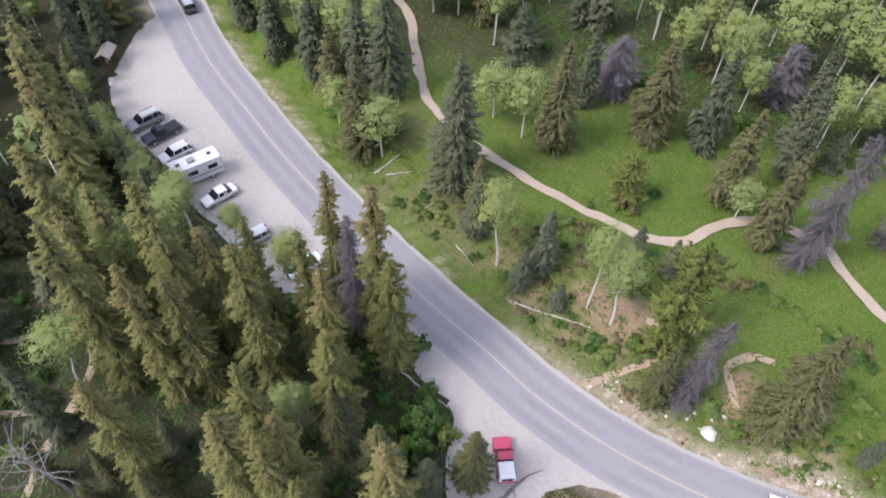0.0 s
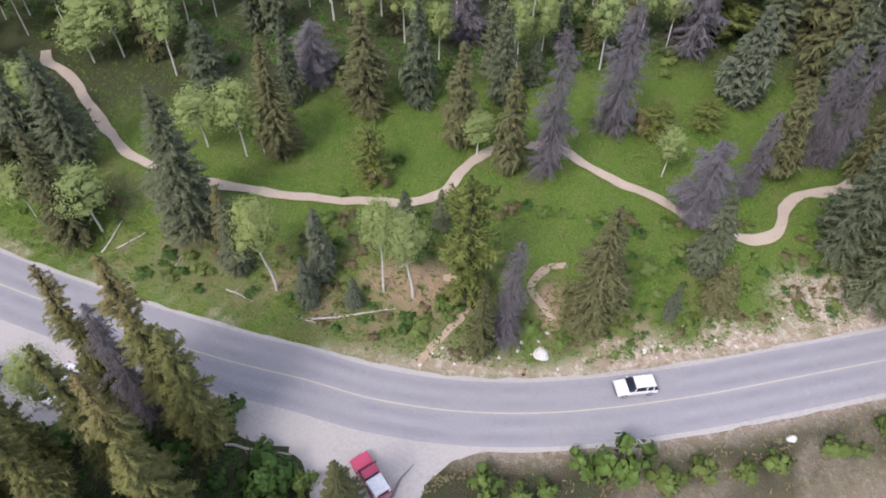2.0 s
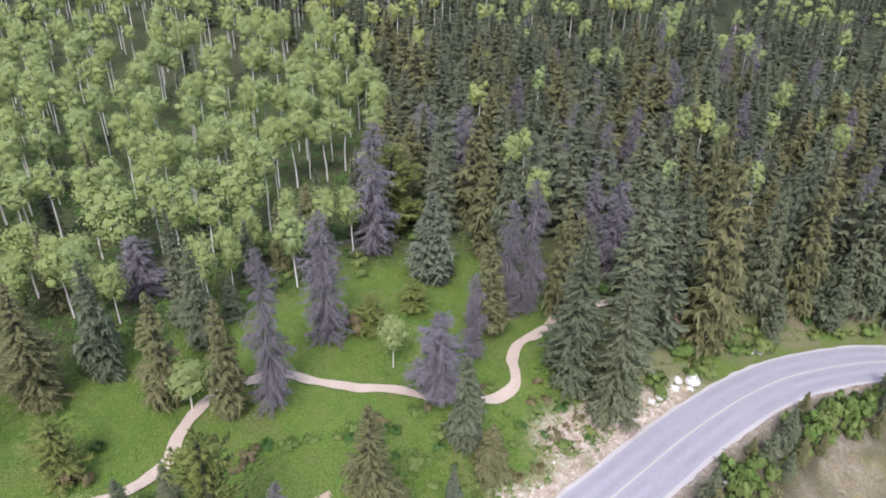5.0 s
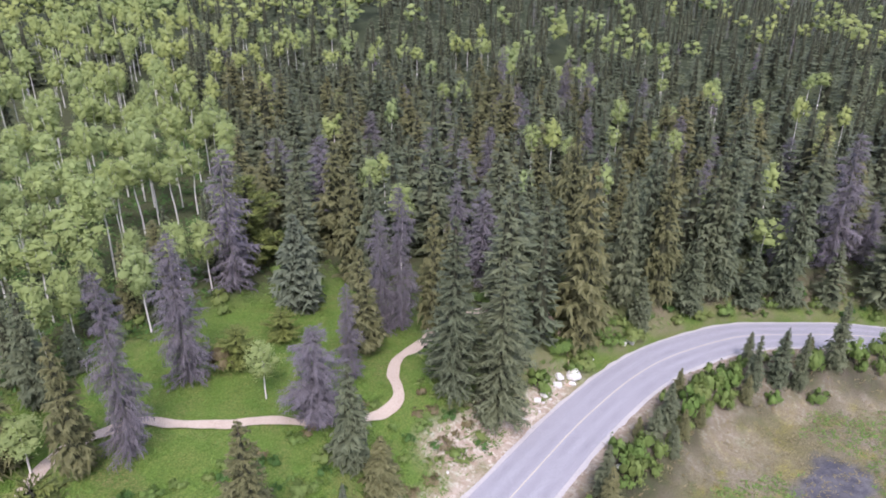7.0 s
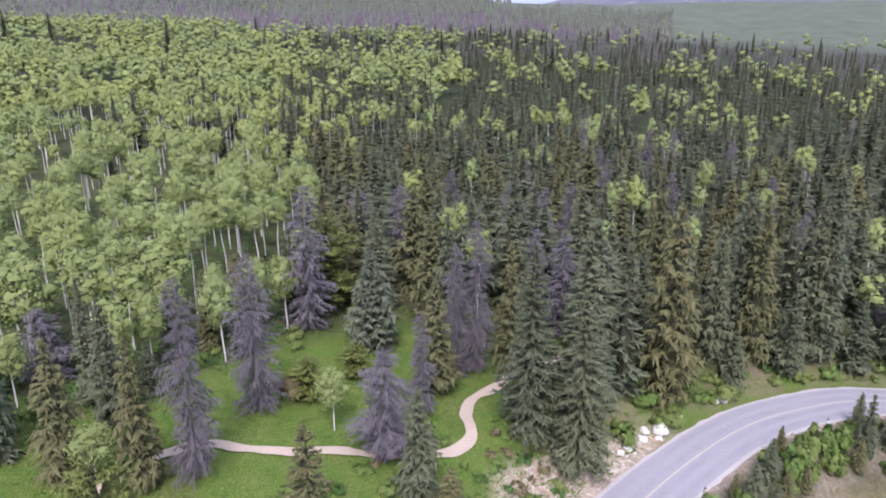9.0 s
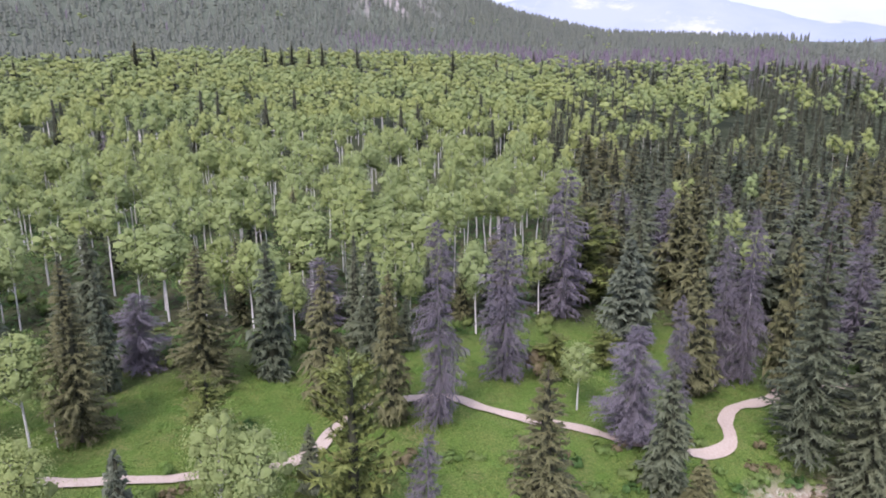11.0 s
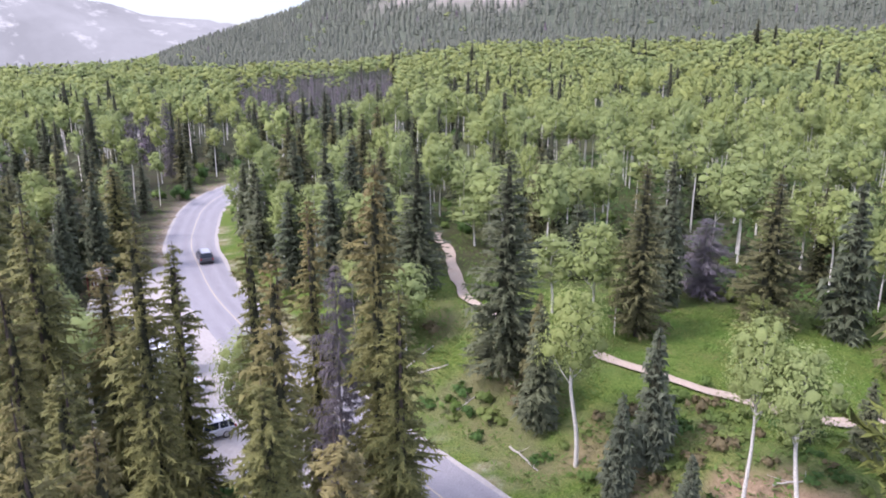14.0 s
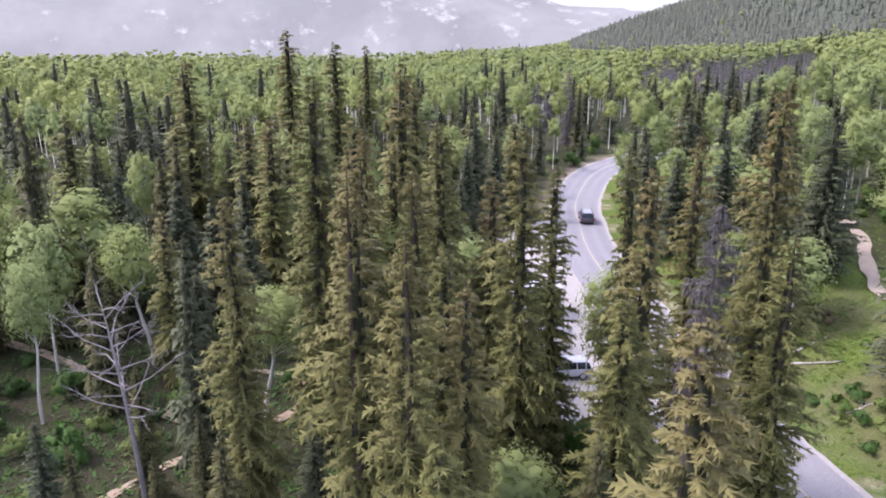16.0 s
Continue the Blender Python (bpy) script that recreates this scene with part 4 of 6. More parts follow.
OLIVES = [(-28.6, 23.2, 16.3, 3.1), (-19.3, 32.1, 14.9, 3.4), (-7.5, 26.8, 14.4, 2.4), (-1.8, 23.1, 14.9, 2.1), (16.2, 52.2, 11, 3), (30.9, 25.8, 14, 2.7), (6.6, 4.4, 17.5, 3.4), (-5, 0.3, 12.4, 1.6),
          (-32, 10.2, 9.2, 1.5), (-50, 12, 15.5, 3), (20.7, 7.2, 7.5, 2.1), (41, 43.2, 15.9, 3.2), (59.4, 15.8, 26.5, 4), (41.5, 25.4, 17.7, 2.2), (78.2, 16.5, 24.4, 2.9), (73.9, 30.9, 23.5, 3)]
OLIVES_WEST = [(-58.5, 17.5, 11, 2.2), (-65.5, 31.5, 13, 2.6), (-48.8, -37.8, 9, 1.2), (-44.4, -35, 8, 1.1), (-41.8, -40.8, 9, 1.2), (-61.5, -39.9, 12, 1.7), (-28.9, -21, 12, 1.7), (-73.4, -44.2, 20, 2.2), (-44.4, -37.4, 6, .9), (-23.1, -22.2, 15, 2.6), (-16.6, -17, 12, 2.1)]
DEADS = [(2.7, 22.5, 20, 2.0), (11.4, 30.8, 18.2, 2.5), (24.8, 48.7, 20.6, 3.2), (26.1, 21.1, 12.6, 1.3), (19.5, 17, 11.5, 2.9), (-26.5, 37.2, 8.5, 2.6), (-7.2, 48.4, 8.9, 2.7), (35.3, 28.2, 17, 1.8),
         (44.9, 74, 13, 3.2), (48.7, 65.1, 15.3, 3.2), (37.5, 27, 20, 1.9), (56, 32.2, 14.9, 2.6), (108.1, 4, 23.6, 3.1), (-35.6, -8.8, 18.8, 1.7)]
BLUES = [(29.9, 39.8, 13.6, 3.6), (-21.7, 7.3, 10.4, 1.7), (-23, 4.8, 8, 1.3), (-18.2, 4.5, 5, 1), (15.4, 5.5, 6.3, .9)]
PINES = [(-6.5, 5.2, 17.2, 2.9), (30.1, 54.4, 14.2, 4.2), (-17.6, 19.8, 7.2, 2), (17, 30.5, 5, 2.1), (23.9, 33.3, 4.2, 1.9)]
ASPENS = [(-26.7, 6.1, 13.6, 2.7), (-15.2, 5.7, 13, 2.2), (-12.1, 5.1, 12.2, 2.5), (-37.4, 23.6, 8.2, 2.9), (-32.6, 22.5, 10.5, 2.5), (-30.5, 22.6, 8.3, 1.6), (-5.5, 24.9, 6.1, 2.3), (16.9, 23.7, 7.1, 1.9),
          (-29.8, 53.6, 11.8, 2.8), (-25.9, 50.4, 12.5, 3.2), (-55.6, 41.7, 10.8, 3.7), (-52.2, 39.4, 10, 3.1), (-55.5, 37.8, 6.7, 3.2), (-44.5, 36.4, 12.6, 2.8), (8.2, 57.7, 12.9, 4), (-8.5, 53.5, 13.1, 4)]
SPRUCES_WEST += [(-56, 20, 13, 2.6), (-63, 19.5, 14, 2.6), (-67.5, 28, 14, 2.8), (-71, 20.5, 12, 2.4), (-80.5, -5.6, 11, 1.7), (-69.5, -8.2, 10, 1.6), (-63.5, -10.2, 9, 1.6), (-75.5, -7.5, 12, 1.8)]
ASPENS_WEST = [(-60.5, 22, 10, 2.6), (-66, 23, 11, 2.6), (-62, 27, 10, 2.4), (-57, 25.5, 9, 2.2), (-70, 24, 10, 2.4), (-54.4, 23, 8, 2), (-72.8, -6.8, 7.5, 2.3), (-66.5, -8.6, 7.5, 2.3), (-77.8, -4.9, 7, 1.8), (-19.3, 52.5, 10.6, 3.2), (-1.6, 54.6, 13.4, 3.3), (-55.4, 14.3, 8.1, 2.1), (-47.1, 12.3, 9.3, 2.9), (-67.6, -36.8, 12, 2.8), (-62.4, -17.6, 13, 2.3), (-77.6, -41.7, 13, 3.6),
               (-68.6, -43.9, 13, 2.4), (-60.7, -44.4, 12, 2), (-56.9, -18.7, 13, 3), (-53.4, -8.3, 8, 1.6), (-42.0, -10.8, 13.2, 2.3), (-57.6, -12.6, 11, 2.8), (-55, -29.9, 10, 3), (-59.6, -9.2, 9, 2.6)]
TALLS = [(-32.3, -9.1, 25.1, 2.3), (-38.4, -7.9, 22, 1.9), (-32.3, -16.4, 21.8, 2.1), (-51.7, -17.9, 21.3, 2.3), (-30.5, -30.3, 23, 2.4), (-39, -18.9, 22.6, 2.3), (-19.8, -25.3, 21.4, 2.6), (-27.6, -29.6, 21.6, 1.9),
         (-28.5, -27.1, 19.4, 2), (-94.8, -30, 22.9, 3), (-50.9, -26.5, 24.5, 2.6), (-36, -14.5, 21.9, 1.9), (-29.5, -10.8, 19.1, 2.2), (-41.4, -33, 20, 2), (-46.8, -19.9, 22, 2.2), (-42.1, -14.9, 20, 1.9), (-122.4, -12.5, 26, 3), (-101, -11, 25, 2.6)]
TALLS_WEST = [(-140, 6, 23, 2.8), (-70.3, -13.4, 24, 2.5), (-74.3, -10.6, 22, 2.3), (-45.3, -25.2, 22, 2.2), (-63.3, -35.1, 14, 1.6), (-33.5, -25.7, 19, 2.1), (-30.4, -18.9, 17, 2.3), (-43.4, -23, 20, 2.1), (-45.1, -17.3, 19, 2.2),
              (-81.2, -7.7, 19, 2.8), (-25.2, -29.6, 16, 2.2), (-64.1, -19.9, 20, 2.6), (-56.5, -19.4, 19, 2), (-56.7, -22.7, 19, 1.9)]
SPRUCES_WEST += [(-65.6, -33, 8.5, 1.9), (-71.4, -33.4, 9.5, 2.0), (-68.5, -35.4, 8, 1.8), (-76.7, -37.4, 11, 2.2), (-71.5, -27.8, 10, 2.0), (-63.5, -24.5, 9, 1.9), (-74, -30.5, 12, 2.2), (-79, -33, 13, 2.4), (-82, -38, 14, 2.6), (-66.5, -29.8, 8, 1.8)]
planted = []
for kind, lists in (("spruce", (SPRUCES, SPRUCES_EAST, SPRUCES_WEST)), ("olive", (OLIVES, OLIVES_WEST)), ("dead", (DEADS,)), ("blue", (BLUES,)), ("pine", (PINES,)), ("aspen", (ASPENS, ASPENS_WEST)), ("tall", (TALLS, TALLS_WEST))):
    for lst in lists:
        for x, y, h, r in lst:
            plant(kind, x, y, h, r)
            planted.append((x, y))
plant("dead", -2.6, 1.6, 14.5, 1.5, (7, 4), "leaning grey dead snag with bare twigs on the bank")
planted.append((-2.6, 1.6))


def bare_tree(x, y, h, label):
    """A leafless aspen: a pale stem, limbs and forking twigs."""
    rng = np.random.default_rng(5)
    ob = new("bare_tree")
    s = np.linspace(0, 1, 9)
    line = np.c_[.5 * np.sin(s * 4) * s, -.9 * s * s, s * h - .2 * (s == 0)]
    part("trunk", raw_mesh("trunk", *tube(line, .011 * h * (1 - s) ** .7 + .015, 7), M_PALEBARK, smooth=True), ob)
    for k in range(26):
        f = .55 + .43 * k / 26
        b = np.array([np.interp(f, s, line[:, c]) for c in range(3)])
        a, L = 2.4 * k + rng.uniform(-.4, .4), h * .24 * (1.35 - f) * rng.uniform(.7, 1.3) + .3
        d = np.array([math.cos(a), math.sin(a), rng.uniform(.1, .7)])
        m, e = b + d * L * .5 + rng.normal(size=3) * .1, b + d * L + rng.normal(size=3) * .2
        pieces = [tube(np.array([b, m, e]), [.045, .03, .01], 4)]
        for q in range(5):
            o = m + (e - m) * rng.random()
            pieces.append(tube(np.array([o, o + d * .3 * L * .5 + rng.normal(size=3) * .12, o + d * .3 * L + rng.normal(size=3) * .35]), [.018, .012, .006], 3))
        part("branch", raw_mesh("branch", *join(*pieces), M_PALEBARK, smooth=True), ob)
    ob.matrix_basis = pose(x, y, ground_z(x, y))
    tagged(ob, label, "dead tree")


bare_tree(-45.2, -38.0, 14.5, "bare pale dead aspen with tangled leafless branches")
planted.append((-45.2, -38.0))

# ---- the woods round about ----
frng = np.random.default_rng(23)
free = np.array(planted)


def scatter(n, x0, x1, y0, y1, gap, keep):
    """Places with a least distance from one another and from what stands already."""
    global free
    x, y = frng.uniform(x0, x1, n), frng.uniform(y0, y1, n)
    ok = keep(x, y)
    x, y = x[ok], y[ok]
    cell = {}
    for a, b in free:
        cell.setdefault((int(a // gap), int(b // gap)), []).append((a, b))
    out = []
    for a, b in zip(x, y):
        i, j = int(a // gap), int(b // gap)
        if all((a - p) ** 2 + (b - q) ** 2 > gap * gap for di in (-1, 0, 1) for dj in (-1, 0, 1) for p, q in cell.get((i + di, j + dj), ())):
            cell.setdefault((i, j), []).append((a, b))
            out.append((a, b))
    if out:
        free = np.vstack([free, out])
    return np.array(out).reshape(-1, 2)


def clear(x, y, road_gap=8.0, trail_gap=1.8):
    return ((y > 165) | (np.abs(beside(ROAD_LINE, x, y)) > road_gap)) & (np.abs(beside(TRAIL_LINE, x, y)) > trail_gap) & ~in_lot(x, y) & (np.hypot(x + 8.5, y + 37) > 13)


def bearing(x, y):
    return np.degrees(np.arctan2(x + 8, y + 37)), np.hypot(x + 8, y + 37)


def conifer_side(x, y):
    h, r = bearing(x, y)
    return (h > 23 + 3 * (lumps(x, y, 20, 3) - .5) + .02 * np.clip(r - 250, 0, 200)) & (r < 900)


def meadow_line(x):
    return 36 + .14 * np.clip(-x, 0, 60) + np.clip(x, 0, 40) * .45


# conifers north-east
for x, y in scatter(5600, 20, 140, -45, 130, 5.5, lambda x, y: clear(x, y, 7.4) & conifer_side(x, y) & (beside(ROAD_LINE, x, y) > 0) & ((y > meadow_line(x) - 2) | (x > 44)))[:290]:
    h = frng.uniform(10.5, 19)
    if frng.random() < .07:
        plant("dead", x, y, h, 2.1)
    elif frng.random() < .08:
        plant("grove_aspen", x, y, h * .8, 2.2)
    else:
        plant("wood_spruce" if frng.random() < .8 else "olive", x, y, h, h * frng.uniform(.19, .24) + .35)
# aspens north of the meadow
for x, y in scatter(3600, -75, 45, 40, 135, 2.8, lambda x, y: clear(x, y) & ~conifer_side(x, y) & (y > meadow_line(x) + 1) & (beside(ROAD_LINE, x, y) > 9))[:290]:
    h = frng.uniform(11, 15.5)
    if frng.random() < .06 + .22 * (y < 62):
        plant("wood_spruce", x, y, h * .9, 1.9)
    else:
        plant("aspen" if y < meadow_line(x) + 14 else "grove_aspen", x, y, h * (.8 if y < meadow_line(x) + 14 else 1), frng.uniform(1.9, 2.7))
# spruces south-west of the lot
for x, y in scatter(900, -105, -24, -75, -6, 3.4, lambda x, y: clear(x, y) & (beside(ROAD_LINE, x, y) < -6) & (x + .6 * y < -38) & (off_lot(x, y) > .99) & ((y < -16) | (x < -98)) & ~((x > -70) & (x < -42) & (y > -47) & (y < -25)))[:130]:
    h = frng.uniform(5.5, 10.5) if x > -74 else frng.uniform(12, 19)
    if frng.random() < (.1 if x > -76 else .2):
        plant("aspen", x, y, max(h * .85, 7), 2.2)
    elif frng.random() < .1:
        plant("dead", x, y, h * .9, 1.6)
    else:
        plant("tall" if h > 16.5 else "olive" if frng.random() < .45 else "spruce", x, y, h, h * .1 + .6)
# along the lot's edge
for x, y, h, k in ((-89.5, 1.8, 8, "spruce"), (-87.3, -.6, 9, "olive"), (-84.2, -2.2, 7, "aspen"), (-82.6, -4.4, 9, "olive"), (-78.6, -5.8, 8, "spruce"), (-74.0, -5.6, 7, "olive"), (-70.6, -6.6, 6.5, "aspen"), (-67.4, -6.4, 7, "spruce"), (-64.2, -7.4, 8, "olive"),
                   (-61.4, -8.6, 6, "spruce"), (-54.8, -11.2, 8, "olive"), (-52.4, -12.2, 9, "spruce"), (-48.6, -12.0, 8, "spruce"), (-46.2, -13.6, 9, "olive"), (-94.6, 9.5, 13, "spruce"), (-96.2, 13.5, 14, "tall"), (-98.2, 8.2, 15, "spruce"), (-101, 16, 14, "spruce"), (-93.4, 4.6, 12, "spruce")):
    plant(k, x, y, h, h * .1 + .9)
    free = np.vstack([free, [(x, y)]])
# dark wood behind the notice shelter
for x, y in scatter(1500, -125, -90, -45, 40, 3.4, lambda x, y: clear(x, y, 9) & (beside(ROAD_LINE, x, y) < -9) & (off_lot(x, y) > .99) & (np.hypot(x + 95, y - 19) > 5))[:60]:
    h = frng.uniform(10, 15)
    plant(*(("aspen", x, y, h * .8, 2.4) if frng.random() < .3 else ("olive" if frng.random() < .4 else "wood_spruce", x, y, h, h * .16)))
# north of the road towards the bend
for x, y in scatter(500, -98, -46, 12, 60, 3.4, lambda x, y: clear(x, y, 7, 2.5) & (beside(ROAD_LINE, x, y) > np.where(x < -68, 7, 10.5)) & (y > 14) & ~((x > -68) & (y < 40)))[:85]:
    h = frng.uniform(9, 15)
    if frng.random() < .55:
        plant("aspen", x, y, h * .85, 2.2)
    else:
        plant("olive" if frng.random() < .5 else "spruce", x, y, h, h * .175)
# both sides of the road's far bend
for x, y in scatter(700, -175, -60, 8, 120, 3.6, lambda x, y: clear(x, y, 7) & (np.abs(beside(ROAD_LINE, x, y)) < 45) & ((beside(ROAD_LINE, x, y) < 0) | (y > 26 - .25 * (x + 60))) & ~((x > -68) & (y < 40)))[:80]:
    h = frng.uniform(11, 18)
    if frng.random() < (.65 if beside(ROAD_LINE, x, y)[0] > 0 else .3):
        plant("grove_aspen", x, y, h * .9, 2.4)
    elif frng.random() < .08:
        plant("dead", x, y, h, 1.7)
    else:
        plant("wood_spruce", x, y, h, h * .17)


def forest(name, spots, variants, sizes, mats, label, cat):
    """Far woods, past counting: one mesh of many simple trees."""
    V, F, I, N, A, C, o = [], [], [], [], [], [], 0
    for k, (x, y) in enumerate(spots):
        tint = frng.random()
        v = variants[k % len(variants)]
        h, r = sizes(x, y)
        a = frng.uniform(0, 6.28)
        ca, sa = math.cos(a), math.sin(a)
        for (pv, pf), mi in zip(v, range(2 - len(v), 2)):
            pn = SHADE[id(pv)][1] if id(pv) in SHADE else np.c_[pv[:, :2], pv[:, 2] * 0 + .02]
            N.append(np.c_[pn[:, 0] * ca - pn[:, 1] * sa, pn[:, 0] * sa + pn[:, 1] * ca, pn[:, 2]])
            A.append(TIP[id(pv)][1] if id(pv) in TIP else np.full(len(pv), .6))
            C.append(np.full(len(pv), tint))
            q = pv * np.array([r, r, h])
            V.append(np.c_[q[:, 0] * ca - q[:, 1] * sa + x, q[:, 0] * sa + q[:, 1] * ca + y, q[:, 2]])
            F.append(pf + o)
            ix = np.full(len(pf), mi)
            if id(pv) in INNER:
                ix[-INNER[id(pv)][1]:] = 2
            I.append(ix)
            o += len(pv)
    zs = ground_z(spots[:, 0], spots[:, 1]) - .1
    zz = np.repeat(zs, [sum(len(p[0]) for p in variants[k % len(variants)]) for k in range(len(spots))])
    V = np.vstack(V)
    V[:, 2] += zz
    me = raw_mesh(name, V, np.vstack(F), mats, np.concatenate(I), smooth=True)
    me.normals_split_custom_set_from_vertices(np.vstack(N))
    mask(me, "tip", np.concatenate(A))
    mask(me, "tint", np.concatenate(C))
    return tagged(new(name, me), label, cat, kind="stuff")


def to_tris(vf):
    v, f = vf
    return (v, f) if f.shape[1] == 3 else (v, np.vstack([f[:, :3], f[:, [0, 2, 3]]]))


def unit_aspen(clumps, per, size, low=.5, trunk=True, inside=.85, flat=1.3):
    """A far aspen of height and crown radius 1."""
    _, (cv, cf) = aspen_shape(frng, 12, 2.4, clumps, per, size, low, 0, .15, inside=inside, flat=flat)
    s = np.array([1 / 2.5, 1 / 2.5, 1 / 12])
    st = tube(np.array([[0, 0, -.3], [.1, 0, 5], [0, .1, 9.5]]), [.10, .085, .05], 4)
    V = cv * s
    SHADE[id(V)] = (V, SHADE[id(cv)][1])
    return ([to_tris((st[0] * s, st[1]))] if trunk else []) + [(V, cf)]


def unit_spruce(levels, per, m, dead=False, trunk=False, **more):
    """A far conifer of height and crown radius 1."""
    cv, cf = spruce_crown(frng, 15, 2.4, levels, per, m, **(dict(shape=.6, ragged=.5, droop=.8, rise=0, wide=.2, sag=.8, jag=.3, core=0, gaps=.12) if dead else dict(ragged=.3, core=.36)), **more)
    s = np.array([1 / 2.4, 1 / 2.4, 1 / 15])
    V = cv * s
    SHADE[id(V)], TIP[id(V)] = (V, SHADE[id(cv)][1]), (V, TIP[id(cv)][1])
    if id(cv) in INNER:
        INNER[id(V)] = (V, INNER[id(cv)][1])
    st = tube(np.array([[0, 0, -.3], [0, 0, 8], [0, 0, 14.5]]), [.17, .11, .03], 4)
    return ([to_tris((st[0] * s, st[1]))] if trunk else []) + [(V, cf)]


def unit_spire(tiers, n, sprays=0, solid=False):
    """A far conifer: ragged tiers of inner twigs, crown shade put into their dark colour, under many loose green
    sprays; solid: the tiers themselves are green.
    """
    V, F, o = [], [], 0
    for k in range(sprays):
        z = frng.random() ** 1.3
        a, r1 = frng.uniform(0, 6.28), (1 - z) ** .7
        c = np.array([math.cos(a), math.sin(a), 0])
        t = np.array([-math.sin(a), math.cos(a), 0]) * frng.uniform(.18, .34) * (.45 + .55 * r1)
        z = .06 + .92 * z
        lift = .035 * frng.uniform(.3, 1.4)
        V.append(np.array([c * r1 * .25 - t + [0, 0, z + lift], c * r1 * .25 + t + [0, 0, z + lift], c * (r1 * frng.uniform(.75, 1.25) + .08) + [0, 0, z - lift * .6]]))
        F.append(np.array([[0, 1, 2]]) + o)
        o += 3
    for k in range(tiers):
        z0, z1 = .06 + .86 * k / tiers, min(1.0, .06 + .86 * (k + 1) / tiers + .15)
        a = np.arange(2 * n) * 3.1416 / n + frng.uniform(0, 1)
        rr = ((1 - k / tiers) ** .75 * (1 - .25 * (k == 0)) + .05) * frng.uniform(.75, 1.15, 2 * n) * np.where(np.arange(2 * n) % 2, 1.0, .55) * (1 if solid else .6)
        V.append(np.vstack([np.c_[rr * np.cos(a), rr * np.sin(a), z0 + frng.uniform(-.03, .03, 2 * n) - .03 * (np.arange(2 * n) % 2)], [[frng.uniform(-.03, .03), frng.uniform(-.03, .03), z1]]]))
        F.append(np.array([(i, (i + 1) % (2 * n), 2 * n) for i in range(2 * n)]) + o)
        o += 2 * n + 1
    V, F = np.vstack(V), np.vstack(F)
    N = np.c_[V[:, :2], np.full(len(V), .75)] + frng.normal(size=V.shape) * .15
    SHADE[id(V)] = (V, N / np.linalg.norm(N, axis=1)[:, None])
    if not solid:
        INNER[id(V)] = (V, tiers * 2 * n)
    return [(V, F)]


mid_aspens, far_aspens, hill_aspens = [unit_aspen(10, 26, .22, .65, inside=.62, flat=.9) for _ in range(8)], [unit_aspen(6, 14, .31, .5, False, .75, 1.0) for _ in range(8)], [unit_aspen(4, 8, .42, .45, False, .9, 1.0) for _ in range(8)]
mid_firs, far_firs, hill_firs = [unit_spruce(21, 7, 1, wide=.24, spray=4) for _ in range(6)], [unit_spruce(13, 6, 1, wide=.34) for _ in range(6)], [unit_spire(3, 4, 0, True) for _ in range(6)]
mid_deads, far_deads, hill_deads = [unit_spruce(22, 7, 2, True, True, hang=4, twig=.8) for _ in range(3)], [unit_spruce(10, 5, 1, True, True) for _ in range(4)], [unit_spire(2, 4, 0, True) for _ in range(4)]


def far_mix(x, y):
    """Which far tree: 0 aspen, 1 conifer, 2 dead."""
    h, r = bearing(x, y)
    con = np.where(conifer_side(x, y), np.where(r > 280, .28, np.where(r > 185, .6, .9)), np.where((h > 20) & (r < 600), .5, np.where(r > 300, .03, .07)))
    con = np.where((h > 34) & (r < 620), .84, con)
    con = np.where((h < -56) & (r < 130), .3, con)
    con = np.where(r > 640 + 120 * (lumps(x, y, 120, 8) - .5), .985, con)
    con = np.where((h < -56) & (r > 130), .12, con)
    con = con + .25 * (lumps(x, y, 45, 9) > .8)
    dead = np.where((r > 450) & (h > 3) & (r < 950), .8 * (lumps(x, y, 110, 10) > .34), .03)
    dead = np.maximum(dead, np.where((h < -38.5) & (h > -51) & (r > 218 + 40 * lumps(x, y, 40, 14)) & (r < 480), .93, 0))
    u, v = frng.random(len(x)), frng.random(len(x))
    return np.where(v < dead, 2, np.where(u < con, 1, 0))


